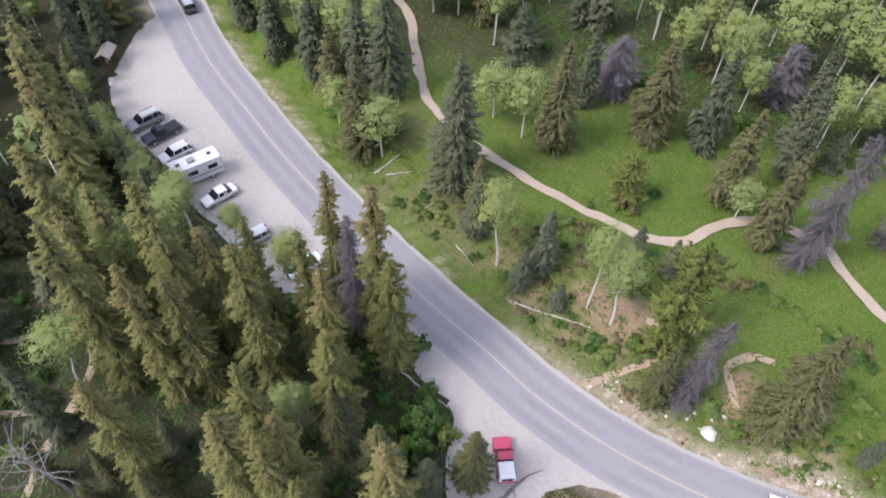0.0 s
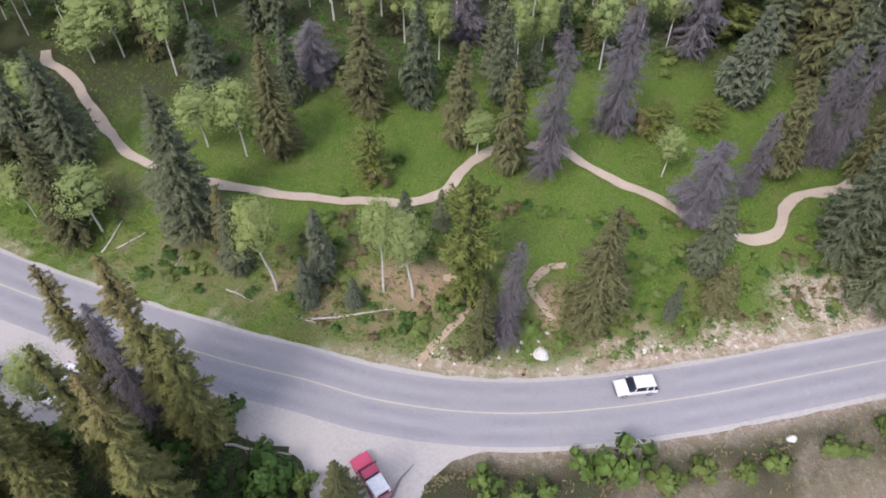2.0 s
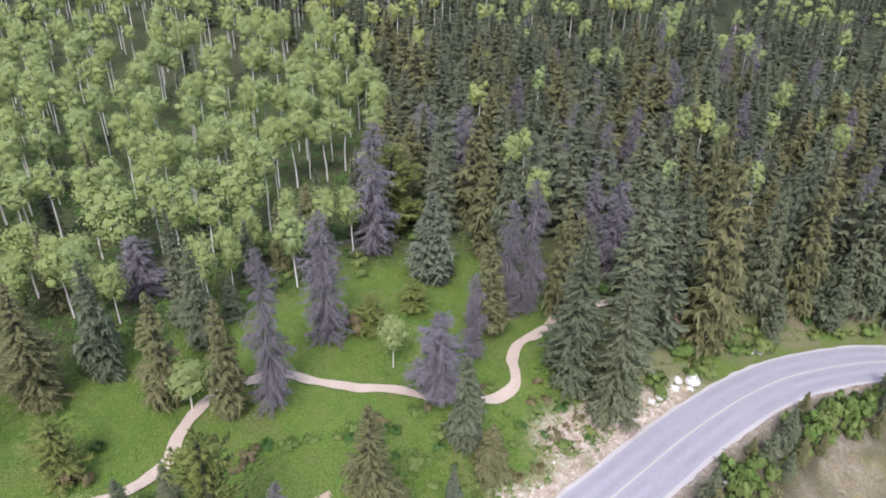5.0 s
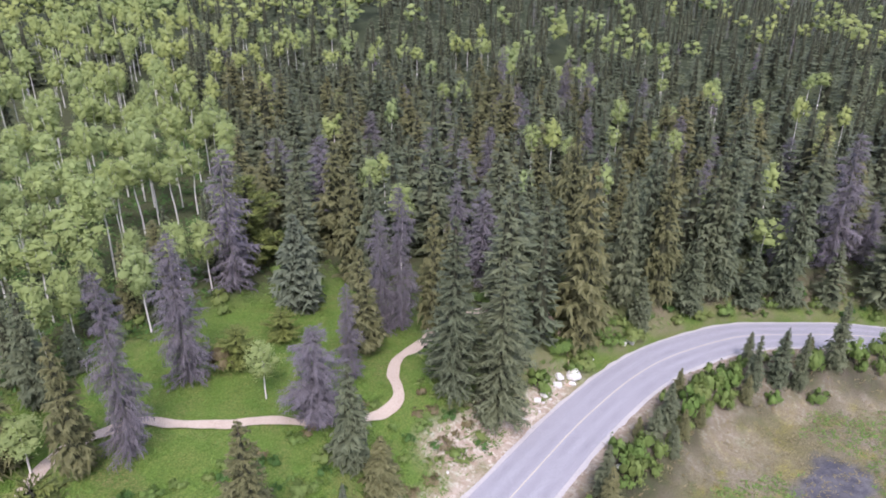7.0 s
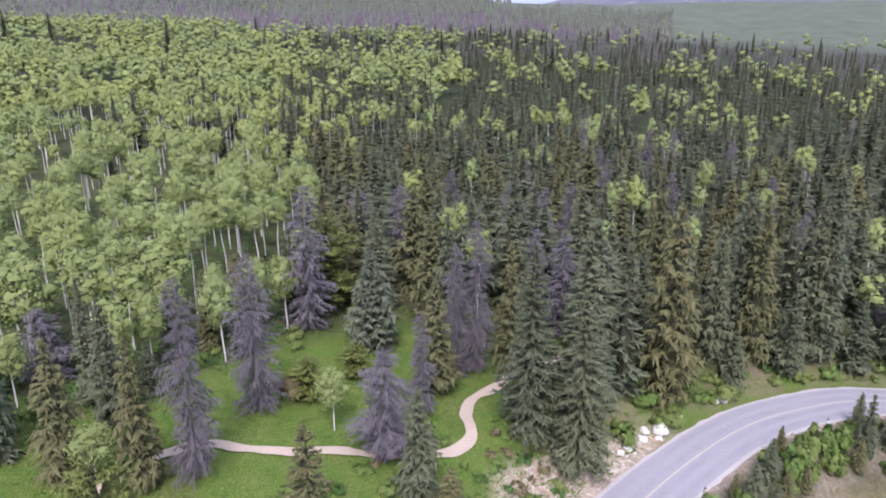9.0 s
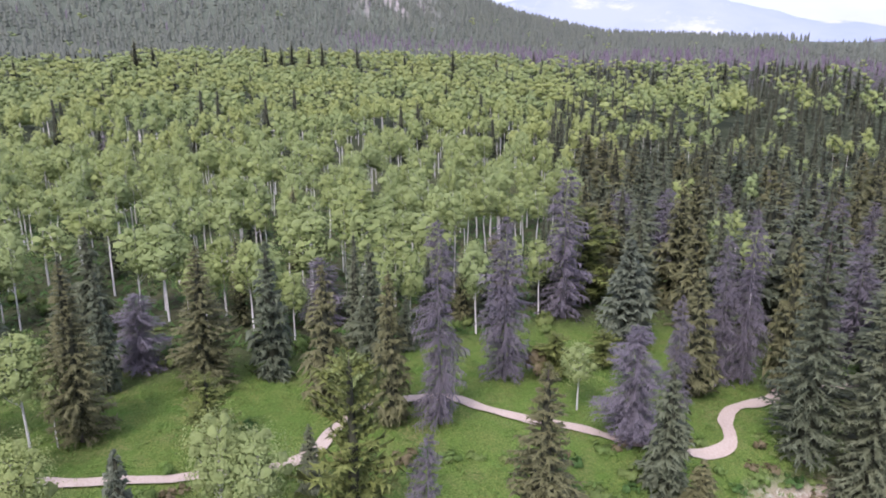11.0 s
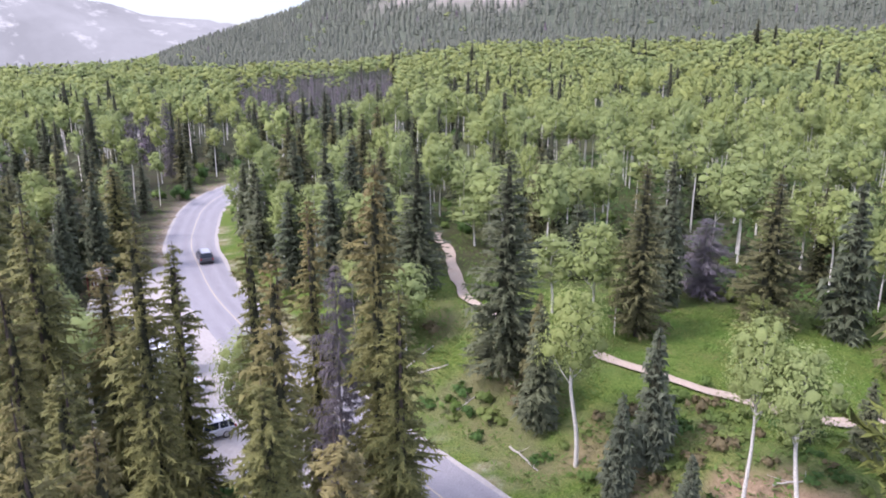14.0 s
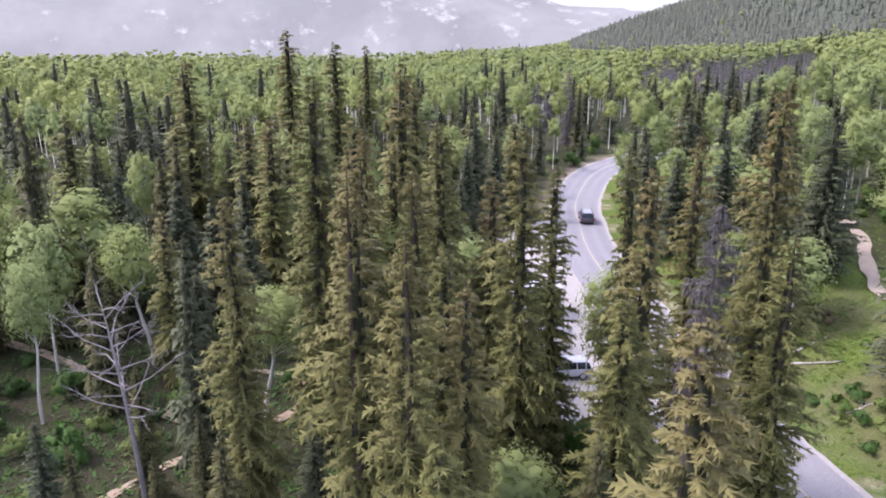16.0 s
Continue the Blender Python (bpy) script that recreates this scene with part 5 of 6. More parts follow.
for lo, hi, gap, n, va, vf, vd, tag in ((60, 260, 3.8, 13000, mid_aspens, mid_firs, mid_deads, "near"), (260, 430, 4.5, 22000, far_aspens, far_firs, far_deads, "middle"), (430, 660, 5.8, 27000, hill_aspens, far_firs, far_deads, "outer"), (660, 1560, 6.4, 120000, hill_aspens, hill_firs, hill_deads, "far")):
    def keep(x, y):
        h, r = bearing(x, y)
        view = (r > lo) & (r <= hi) & (h > -112) & (h < 82)
        d = beside(ROAD_LINE, x, y)
        open_land = (d > 0) & (y < meadow_line(x) + 12) & (x < 48) & (x > -72)
        bare = (d < 0) & (x > -24)
        ok = view & ((np.abs(d) > 7.5) | (y > 165)) & ~open_land & ~bare & ~in_lot(x, y)
        ok &= (r < 800) | (rocky(x, y, ground_z(x, y)) < .4 + .55 * frng.random(len(x)))
        ok &= (r < 660) | ((h > -66) & (h < 50))
        return ok & ~((h > 24 + 14 * frng.random(len(h))) & (r > 1000))
    spots = scatter(n, -8 - hi, hi, -.5 * hi - 37, hi, gap, keep)
    which = far_mix(spots[:, 0], spots[:, 1])
    if hi < 300:
        sparse = (which == 1) & conifer_side(spots[:, 0], spots[:, 1]) & (frng.random(len(spots)) < .62)
        spots, which = spots[~sparse], which[~sparse]
    big = 1.0 if hi < 700 else 1.1
    for w, var, mats, what in ((0, va, [M_WHITEBARK, M_ASPEN], "aspen"), (1, vf, [M_BARK, M_HAZYSPRUCE if tag == "far" else M_SPRUCE, M_INNER_SHADE], "conifer"), (2, vd, [M_DEADBARK, M_FARDEAD, M_INNER_SHADE], "dead tree")):
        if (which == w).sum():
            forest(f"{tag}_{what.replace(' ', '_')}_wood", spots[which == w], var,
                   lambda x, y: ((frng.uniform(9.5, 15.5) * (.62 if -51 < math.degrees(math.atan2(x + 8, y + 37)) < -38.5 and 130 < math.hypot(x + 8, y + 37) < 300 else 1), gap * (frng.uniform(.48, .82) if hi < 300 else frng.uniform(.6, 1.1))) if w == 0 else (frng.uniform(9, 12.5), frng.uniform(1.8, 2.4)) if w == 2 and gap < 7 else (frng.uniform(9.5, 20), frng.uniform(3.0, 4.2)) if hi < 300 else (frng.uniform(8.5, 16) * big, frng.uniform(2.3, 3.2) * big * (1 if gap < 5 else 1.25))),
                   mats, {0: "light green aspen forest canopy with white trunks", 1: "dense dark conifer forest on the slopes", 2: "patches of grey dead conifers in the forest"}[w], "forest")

# tall lone spruces over the far canopy
for head, far_off, h in ((-38.7, 430, 20), (-32.5, 400, 22), (-29.5, 300, 17), (-20.2, 480, 21), (-19.3, 486, 18), (-11.6, 470, 26), (-10.4, 476, 22), (-2.4, 480, 24), (-1.2, 486, 22), (-.4, 474, 26), (.9, 480, 20), (1.9, 490, 25),
                         (4.6, 500, 24), (8.3, 470, 20), (12.1, 450, 24), (15.5, 440, 19), (19, 450, 17), (27.5, 420, 20), (32.6, 400, 24), (33.6, 404, 20), (38.5, 390, 22), (41.2, 395, 19)):
    plant("wood_spruce", -8 + far_off * math.sin(radians(head)), -37 + far_off * math.cos(radians(head)), h, h * .19)

# ---- bushes ----
def bush_kind(name, mat, clumps, per, size, label):
    for v in range(2):
        cs, rs, stems = [], [], []
        for k in range(clumps):
            a, rr = rg.uniform(0, 6.28), rg.random() ** .6
            c = np.array([rr * math.cos(a), rr * math.sin(a), (.35 + .75 * rg.random()) * (1.15 - .55 * rr)])
            cs.append(c)
            rs.append(rg.uniform(.28, .45))
            if k < 6:
                stems.append(tube(np.array([[c[0] * .15, c[1] * .15, -.1], c * .6, c]), [.035, .025, .01], 4))
        kind_of(name, "bush", join(*stems), M_BARK, leaf_cloud(rg, np.array(cs), np.array(rs), per, size, .72, .75), mat, (1.0, 1.0), label, "bush", "bushes")


bush_kind("green_bush", M_BUSH, 13, 27, .098, "leafy green bush beside the road")
bush_kind("dark_bush", M_DARKBUSH, 13, 27, .098, "dense dark green alder bush")
bush_kind("brown_bush", M_RUSSET, 16, 42, .08, "low russet shrub on the meadow")
BUSHES = [(-4.8, -14, 2.8, 2.2), (-1.3, -14.6, 2.0, 1.6), (8.2, -10.8, 5.0, 2.1), (12.6, -12.3, 2.6, 2.3), (16.5, -10.8, 2.4, 1.8), (20.5, -10.8, 2.0, 1.6), (23.9, -9.8, 2.2, 1.8), (29.9, -8, 2.4, 1.9), (4.3, -11.4, 2.4, 1.8), (1.1, -13.8, 1.8, 1.5),
          (61.2, -.6, 3.4, 1.0), (63.4, -1.0, 3.2, 1.0), (67.0, .3, 3.6, 1.0), (68.8, -.9, 3.6, 1.1), (71.2, -1.2, 3.0, 1.0), (83.8, -5.6, 3.4, 1.6), (90.8, -8.6, 3.4, 1.6), (98.5, -10.5, 3.4, 1.7), (49, -4.4, 1.4, 1.3), (54, -3.4, 1.8, 1.5), (81, -8.4, 2, 1.6)]
# thicket of young spruces and willows on the flat's edge
for x, y in scatter(900, 36, 104, -22, 5, 1.9, lambda x, y: (beside(ROAD_LINE, x, y) < -5.6) & (beside(ROAD_LINE, x, y) > -9.2 - 2.5 * lumps(x, y, 9, 61)) & ((x > 56) | (lumps(x, y, 5, 62) > .5)))[:62]:
    if frng.random() < .36:
        h = frng.uniform(3.2, 6.8)
        plant("olive" if frng.random() < .7 else "spruce", x, y, h, h * .21)
    else:
        h = frng.uniform(1.5, 3.1)
        plant("green_bush", x, y, h, h * .46)
BUSHES_BANK = [(-8.9, 4.2, 1.5, 1.4), (-11.1, 2.3, 1.2, 1.5), (-7.2, 4.0, 1.1, 1.0), (2.3, 16.2, .7, 1.2), (.3, 2.8, 1.3, 1.8), (3.4, 2.2, 1.1, 1.5), (13.3, 9.8, 1.0, 1.5), (17.1, 12, .9, 1.4), (31, 8.4, 1.0, 1.4), (29.6, 12.4, .8, 1.0), (-21.8, 13.1, .9, 1.2), (-35, 7.9, 1.0, 1.6), (10, 3.6, 1.2, 1.6), (17.5, 5, 1.2, 1.5), (-20.6, 16.9, .9, .7), (33, -7.5, 1.3, 1.2), (37, -6.5, 1.2, 1.2), (44, -4.4, 1.3, 1.2), (58, -2.4, 1.8, 1.5), (75, -5.5, 2, 1.6)]
for x, y, h, r in BUSHES + BUSHES_BANK:
    plant("green_bush", x, y, h, r / 1.3)
for x, y, h, r in [(-23.8, -14.2, 3.4, 3.0), (-22.2, -17.0, 3.0, 2.2), (-28.5, -7.9, 2.2, 1.9), (-22.5, -19.5, 2.5, 2.4), (-14.8, 22.6, 1.1, 1.0), (-26, -18, 2.4, 2), (-36, -11.5, 2.2, 2), (-43, -12, 2.6, 2.2), (-48, -13, 2.6, 2.4)]:
    plant("dark_bush", x, y, h, r / 1.3)
for x, y, h, r in [(-16.6, 19.2, 2.2, 1.6), (15.2, 31, 2.6, 1.7), (-24, 8, 1, 1.2), (-33, 9.5, .9, 1.4)]:
    plant("brown_bush", x, y, h, r / 1.3)
for x, y in scatter(500, -80, -20, -60, -9, 3.0, lambda x, y: clear(x, y) & (beside(ROAD_LINE, x, y) < -7))[:55]:
    h = frng.uniform(.8, 2.2)
    plant("dark_bush" if frng.random() < .6 else "green_bush", x, y, h, h * .75)
for x, y in scatter(700, -75, 60, 24, 62, 2.4, lambda x, y: clear(x, y, 9) & (y > meadow_line(x) - 3))[:70]:
    h = frng.uniform(.7, 2.0)
    plant("dark_bush" if frng.random() < .4 else "green_bush", x, y, h, h * .75)
for x, y in scatter(400, 44, 110, 6, 30, 2.2, lambda x, y: clear(x, y, 5.2) & (beside(ROAD_LINE, x, y) > 0))[:60]:
    h = frng.uniform(.8, 2.4)
    plant("green_bush", x, y, h, h * .75)
for x, y in scatter(500, -165, -105, 35, 125, 2.6, lambda x, y: (np.abs(beside(ROAD_LINE, x, y)) > 6) & (np.abs(beside(ROAD_LINE, x, y)) < 22))[:60]:
    h = frng.uniform(1, 3)
    if frng.random() < .35:
        plant("wood_spruce", x, y, h * 2.6, h * .5)
    else:
        plant("dark_bush" if frng.random() < .5 else "green_bush", x, y, h, h * .7)
for x, y in scatter(900, 52, 116, -40, 22, 1.6, lambda x, y: (beside(ROAD_LINE, x, y) > 5.2) & (beside(ROAD_LINE, x, y) < 11))[:60]:
    h = frng.uniform(.5, 1.9)
    plant("green_bush" if frng.random() < .7 else "dark_bush", x, y, h, h * .7)


# low growth on the bank between road and trail
bank = scatter(2600, -58, 36, -4, 17, 1.35, lambda x, y: (beside(ROAD_LINE, x, y) > 6.6) & (np.abs(beside(TRAIL_LINE, x, y)) > 1.6) & (np.min([np.abs(beside(np.array(p), x, y)) for p in SIDE_TRAILS], 0) > 1.0) & (lumps(x, y, 6, 91) > .36) & (np.hypot((x + 11.5) / 6, (y - 6.4) / 2.6) > .8))


def unit_bush():
    cs = np.array([(q * math.cos(w), q * math.sin(w), z) for q, w, z in zip(frng.random(9) ** .6, frng.uniform(0, 6.28, 9), frng.uniform(.3, .75, 9))])
    return [leaf_cloud(frng, cs, frng.uniform(.3, .48, 9), 22, .12, .8, .6)]


low_bushes = [unit_bush() for _ in range(6)]
for who, spots, mat, what in (("bank_shrubs", bank[::2], M_BUSH, "low leafy green shrubs covering the road bank"), ("dark_bank_shrubs", bank[1::4], M_DARKBUSH, "low dark green shrubs on the road bank"), ("russet_bank_shrubs", bank[3::4], M_RUSSET, "low russet shrubs on the road bank")):
    forest(who, spots, low_bushes, lambda x, y: (frng.uniform(.35, 1.1), frng.uniform(.5, 1.1)), [M_BARK, mat], what, "shrubs")


def tufts(name, n, box, keep, size, mat, label, high=.35):
    """Uncountable grass tufts and weeds: one mesh of upright blades."""
    x, y = frng.uniform(box[0], box[1], n), frng.uniform(box[2], box[3], n)
    ok = keep(x, y)
    x, y = x[ok], y[ok]
    k = 5
    z = np.repeat(ground_z(x, y), k)
    x, y = np.repeat(x, k), np.repeat(y, k)
    m = len(x)
    a, s = frng.uniform(0, 6.28, m), size * frng.uniform(.6, 1.5, m)
    ox, oy = x + frng.normal(size=m) * size * .8, y + frng.normal(size=m) * size * .8
    w = np.c_[np.cos(a), np.sin(a), np.zeros(m)] * (s * .2)[:, None]
    b = np.c_[ox, oy, z - .03]
    b[:, 2] += .06
    tip = b + np.c_[-np.sin(a) * s, np.cos(a) * s, s * high]
    V = np.stack([b - w, b + w, tip], 1).reshape(-1, 3)
    me = raw_mesh(name, V, np.arange(m * 3).reshape(-1, 3), mat)
    tagged(new(name, me), label, "grass", kind="stuff")


tufts("meadow_grass", 7000, (-66, 50, 0, 50), lambda x, y: clear(x, y, 5.2, .9) & (beside(ROAD_LINE, x, y) > 0), .34, M_GRASS, "long green meadow grass in tufts")
tufts("bank_weeds", 16000, (-60, 114, -40, 22), lambda x, y: clear(x, y, 5.5, 1.0) & (beside(ROAD_LINE, x, y) > 0) & (beside(ROAD_LINE, x, y) < 15) & (lumps(x, y, 4, 33) > .34), .42, M_BUSH, "tall green weeds on the road bank")
tufts("grove_understory", 6000, (-75, 60, 38, 130), lambda x, y: (beside(ROAD_LINE, x, y) > 9) & (y > meadow_line(x) + 2), .8, M_DARKBUSH, "dark green understory beneath the aspens")
tufts("reeds", 2600, (44, 110, -34, -9), lambda x, y: (beside(ROAD_LINE, x, y) < -14) & (lumps(x, y, 9, 71) > .48) & (np.hypot((x - 66) / 8, (y + 17.5) / 3.4) > .8), .42, M_BUSH, "green reeds round the mud pool")
tufts("dry_weeds", 3000, (-12, 100, -40, 14), lambda x, y: clear(x, y, 5.0, 1.0) & (beside(ROAD_LINE, x, y) < 0), .4, leaf_mat("dry_weeds", (0.16, 0.13, 0.06), (0.3, 0.26, 0.14)), "dry yellow weeds on the wet flat")
tufts("forest_undergrowth", 7000, (-90, -20, -70, 0), lambda x, y: clear(x, y, 6) & (beside(ROAD_LINE, x, y) < 0), .4, M_DARKBUSH, "dark green undergrowth of the spruce wood")
tufts("verge_grass", 5000, (-150, -40, -5, 110), lambda x, y: (np.abs(beside(ROAD_LINE, x, y)) > 4.8) & (np.abs(beside(ROAD_LINE, x, y)) < 14) & ~in_lot(x, y), .4, M_GRASS, "green roadside grass")

# ---- fallen logs, boulders, small things ----
def fallen_log(a, b, r, label):
    rng = np.random.default_rng(int(abs(a[0] * 100)))
    s = np.linspace(0, 1, 8)
    p = np.outer(1 - s, a) + np.outer(s, b)
    z = ground_z(p[:, 0], p[:, 1]) + r * .7
    line = np.c_[p[:, 0] + rng.normal(size=8) * .05, p[:, 1] + rng.normal(size=8) * .05, z]
    pieces = [tube(line, r * (1 - .6 * s), 7)]
    for k in range(4):
        i = rng.integers(2, 7)
        e = line[i] + np.array([rng.normal() * .5, rng.normal() * .5, rng.uniform(.2, .6)])
        pieces.append(tube(np.array([line[i], (line[i] + e) / 2, e]), [r * .3, r * .2, .01], 4))
    tagged(new("fallen_log", raw_mesh("fallen_log", *join(*pieces), M_LOG, smooth=True)), label, "log", "fallen logs")


for a, b, r in (((-22.7, 3.3), (-13.6, 4.1), .14), ((-32.3, 6.3), (-29.2, 5.0), .10), ((-46.9, 10.2), (-44.6, 13.4), .14), ((-45.3, 10.5), (-42.0, 12.0), .12), ((-28.6, -10.9), (-22.4, -11.6), .14), ((-24.6, 3.6), (-22.2, 2.9), .08), ((-38.5, 8.2), (-37.6, 9.6), .08), ((33.0, 26.0), (37.2, 29.5), .16), ((-54, -24), (-50.5, -25.5), .12), ((-13.9, 7.6), (-11.9, 8.6), .08)):
    fallen_log(a, b, r, "bleached fallen log lying on the ground")
tagged(new("bent_branch", raw_mesh("bent_branch", *join(tube(np.array([[-13.2, -16.9, z_at(-13.2, -16.9) + .15], [-12.9, -15.2, 3.8], [-12.2, -13.3, 3.78], [-11.0, -11.8, 3.72]]), [.2, .13, .08, .02], 6),
    tube(np.array([[-12.9, -15.2, 3.8], [-12.4, -15.8, 4.1], [-11.9, -16.4, 3.9]]), [.08, .05, .02], 5), tube(np.array([[-13.1, -16.4, 3.8], [-13.8, -17.2, 4.2], [-14.0, -18, 3.9]]), [.09, .05, .02], 5)), M_DEADBARK, smooth=True)), "grey dead branch lying behind the pickup truck", "branch")


def boulder(x, y, r, label, flat=.6, mat=None):
    bm = bmesh.new()
    bmesh.ops.create_icosphere(bm, subdivisions=3, radius=1)
    off = Vector((x * 3.1, y * 2.3, 0))
    for v in bm.verts:
        k = 1 + .35 * noise.noise(v.co * 1.1 + off) + .12 * noise.noise(v.co * 3 + off)
        v.co = Vector((v.co.x * r * k, v.co.y * r * k * .8, v.co.z * r * k * flat))
    ob = tagged(new("boulder", bm_mesh("boulder", bm, mat or M_ROCK)), label, "boulder", "boulders along the road")
    ob.matrix_basis = pose(x, y, z_at(x, y) + r * flat * .35, 0, 0, (x * 77) % 360)


boulder(1.5, .7, .95, "large flat white boulder on the grassy bank", .45)
for x, y, r in ((54.2, 12.0, 1.3), (52.2, 12.6, .7), (50.9, 11.7, .6), (53.0, 11.0, .5), (68.2, 13.3, .9), (66.5, 13.5, .7), (47.8, 11.2, .6), (46.3, 10.9, .5), (12.6, 2.0, .3), (-14.2, -19.4, .9), (-9.6, -17.3, .5), (-8.6, -18.6, .5), (42.5, -3.6, .5), (45.3, -2.6, .4), (26.0, -7.0, .5)):
    boulder(x, y, r, "pale limestone boulder beside the road")
for x, y in scatter(260, -14, 62, -4, 16, .8, lambda x, y: (beside(ROAD_LINE, x, y) > 4.7) & (beside(ROAD_LINE, x, y) < 8.5))[:45]:
    boulder(x, y, frng.uniform(.1, .24), "small pale stone on the cut bank")

def box_bm(bm, x0, x1, y0, y1, z0, z1, bevel=.0, seg=2):
    r = bmesh.ops.create_cube(bm, size=1)
    bmesh.ops.scale(bm, vec=(x1 - x0, y1 - y0, z1 - z0), verts=r["verts"])
    bmesh.ops.translate(bm, vec=((x0 + x1) / 2, (y0 + y1) / 2, (z0 + z1) / 2), verts=r["verts"])
    if bevel:
        es = list({e for v in r["verts"] for e in v.link_edges})
        bmesh.ops.bevel(bm, geom=es, offset=bevel, segments=seg, affect='EDGES', profile=.6)


def box(name, dims, mat, parent, label="", bevel=.02):
    bm = bmesh.new()
    box_bm(bm, *dims, bevel=bevel)
    return part(name, bm_mesh(name, bm, mat), parent, label)


def profile_body(points, half, bevel, taper=None):
    """A side outline (x along, z up) given a width, its edges rounded; taper: narrower above a height."""
    bm = bmesh.new()
    rows = []
    for s in (-1, 1):
        rows.append([bm.verts.new((x, s * half, z)) for x, z in points])
    a, b = rows
    bm.faces.new(a)
    bm.faces.new(b[::-1])
    for i in range(len(points)):
        j = (i + 1) % len(points)
        bm.faces.new((a[j], a[i], b[i], b[j]))
    if taper:
        z0, k = taper
        for v in bm.verts:
            if v.co.z > z0:
                v.co.y *= k
    bmesh.ops.recalc_face_normals(bm, faces=bm.faces[:])
    bmesh.ops.bevel(bm, geom=bm.edges[:], offset=bevel, segments=3, affect='EDGES', profile=.6)
    return bm


def wheel_meshes():
    bm = bmesh.new()
    bmesh.ops.create_cone(bm, cap_ends=True, segments=20, radius1=.34, radius2=.34, depth=.22)
    bmesh.ops.bevel(bm, geom=[e for e in bm.edges if e.is_manifold and abs(e.calc_face_angle(0)) > 1], offset=.05, segments=2, affect='EDGES')
    bmesh.ops.rotate(bm, verts=bm.verts[:], matrix=Matrix.Rotation(radians(90), 3, 'X'))
    tyre = bm_mesh("tyre", bm, M_TYRE, True)
    bm = bmesh.new()
    bmesh.ops.create_cone(bm, cap_ends=True, segments=16, radius1=.21, radius2=.19, depth=.235)
    bmesh.ops.rotate(bm, verts=bm.verts[:], matrix=Matrix.Rotation(radians(90), 3, 'X'))
    return tyre, bm_mesh("rim", bm, M_RIM)


TYRE, RIM = wheel_meshes()


def wheels(car, xs, half, k=1.0):
    for x in xs:
        for s in (-1, 1):
            w = part("wheel", TYRE, car, "", pose(x, s * (half - .1), .34 * k) @ Matrix.Scale(k, 4))
            part("rim", RIM, w, "", pose(0, s * .012, 0))


def car(kind, x, y, turn, body_mat, label, category, length=4.5, half=.88, roof_mat=None):
    """A road car with its nose along +x."""
    ob = new(category.replace(" ", "_"))
    L = length / 2
    wag = kind in ("suv", "hatch")
    hi = 1.68 if kind == "suv" else 1.48
    belt = 1.02 if kind == "suv" else .93
    low = [(-L, .38), (-L + .02, .72), (-L + .08, belt - .04), (-L * .55, belt), (L * .38, belt), (L * .52, belt - .06), (L * .9, belt - .2), (L, .62), (L - .02, .3), (-L + .1, .28)]
    part("body", bm_mesh("body", profile_body(low, half, .15), body_mat, True), ob)
    back = -L + (.1 if wag else .75)
    roof = [(back, belt - .02), (back + (.22 if wag else .55), hi - .06), (back + (.6 if wag else 1.0), hi), (L * .02, hi), (L * .16, hi - .05), (L * .46, belt - .02)]
    part("window_glass", bm_mesh("window_glass", profile_body(roof, half - .06, .05, (belt + .2, .84)), M_GLASS, True), ob, "dark tinted windows")
    r0, r1 = back + (.25 if wag else .62), L * .14
    bm = bmesh.new()
    box_bm(bm, r0, r1, -half * .77, half * .77, hi - .055, hi + .022, .03)
    part("roof", bm_mesh("roof", bm, roof_mat or body_mat, True), ob)
    for s in (-1, 1):
        for px in (r0 + .25, (r0 + r1) / 2 - .1, r1 - .02):
            lean = .12 if px < r1 - .1 else .32
            bm = bmesh.new()
            vs = [bm.verts.new((px + o + (lean * .6 if t == 0 else 0) * (1 if px > r1 - .1 else 0), s * (half - .045 if t == 0 else half * .79), belt if t == 0 else hi - .02)) for t in (0, 1) for o in (-.05, .05)]
            bm.faces.new((vs[0], vs[1], vs[3], vs[2]))
            e = bmesh.ops.extrude_face_region(bm, geom=bm.faces[:])
            bmesh.ops.translate(bm, vec=(0, s * .015, .01), verts=[v for v in e["geom"] if isinstance(v, bmesh.types.BMVert)])
            part("pillar", bm_mesh("pillar", bm, body_mat), ob)
        box("headlight", (L - .16, L + .015, s * half * .82 - .17, s * half * .82 + .12, .58, .72), M_LAMP, ob, "clear headlight", .03)
        box("taillight", (-L - .015, -L + .1, s * half * .84 - .1, s * half * .84 + .1, .68, .95), M_TAIL, ob, "red taillight", .03)
        box("mirror", (L * .3, L * .3 + .14, s * (half + .03) - .09, s * (half + .03) + .09, belt + .02, belt + .16), body_mat, ob, "", .03)
    box("front_bumper", (L - .1, L + .03, -half * .8, half * .8, .3, .5), M_TRIM, ob, "black lower bumper", .03)
    box("rear_bumper", (-L - .03, -L + .1, -half * .8, half * .8, .3, .5), M_TRIM, ob, "black lower bumper", .03)
    if kind == "suv":
        for s in (-1, 1):
            box("roof_rail", (r0 + .15, r1 - .2, s * half * .66 - .025, s * half * .66 + .025, hi + .02, hi + .075), M_TRIM, ob, "dark roof rail", .01)
    wheels(ob, (-L * .62, L * .64), half, 1.05 if kind == "suv" else 1.0)
    ob.matrix_basis = pose(x, y, float(road_z(x)) - .02, 0, 2.9 * math.cos(radians(turn)), turn)
    return tagged(ob, label, category)


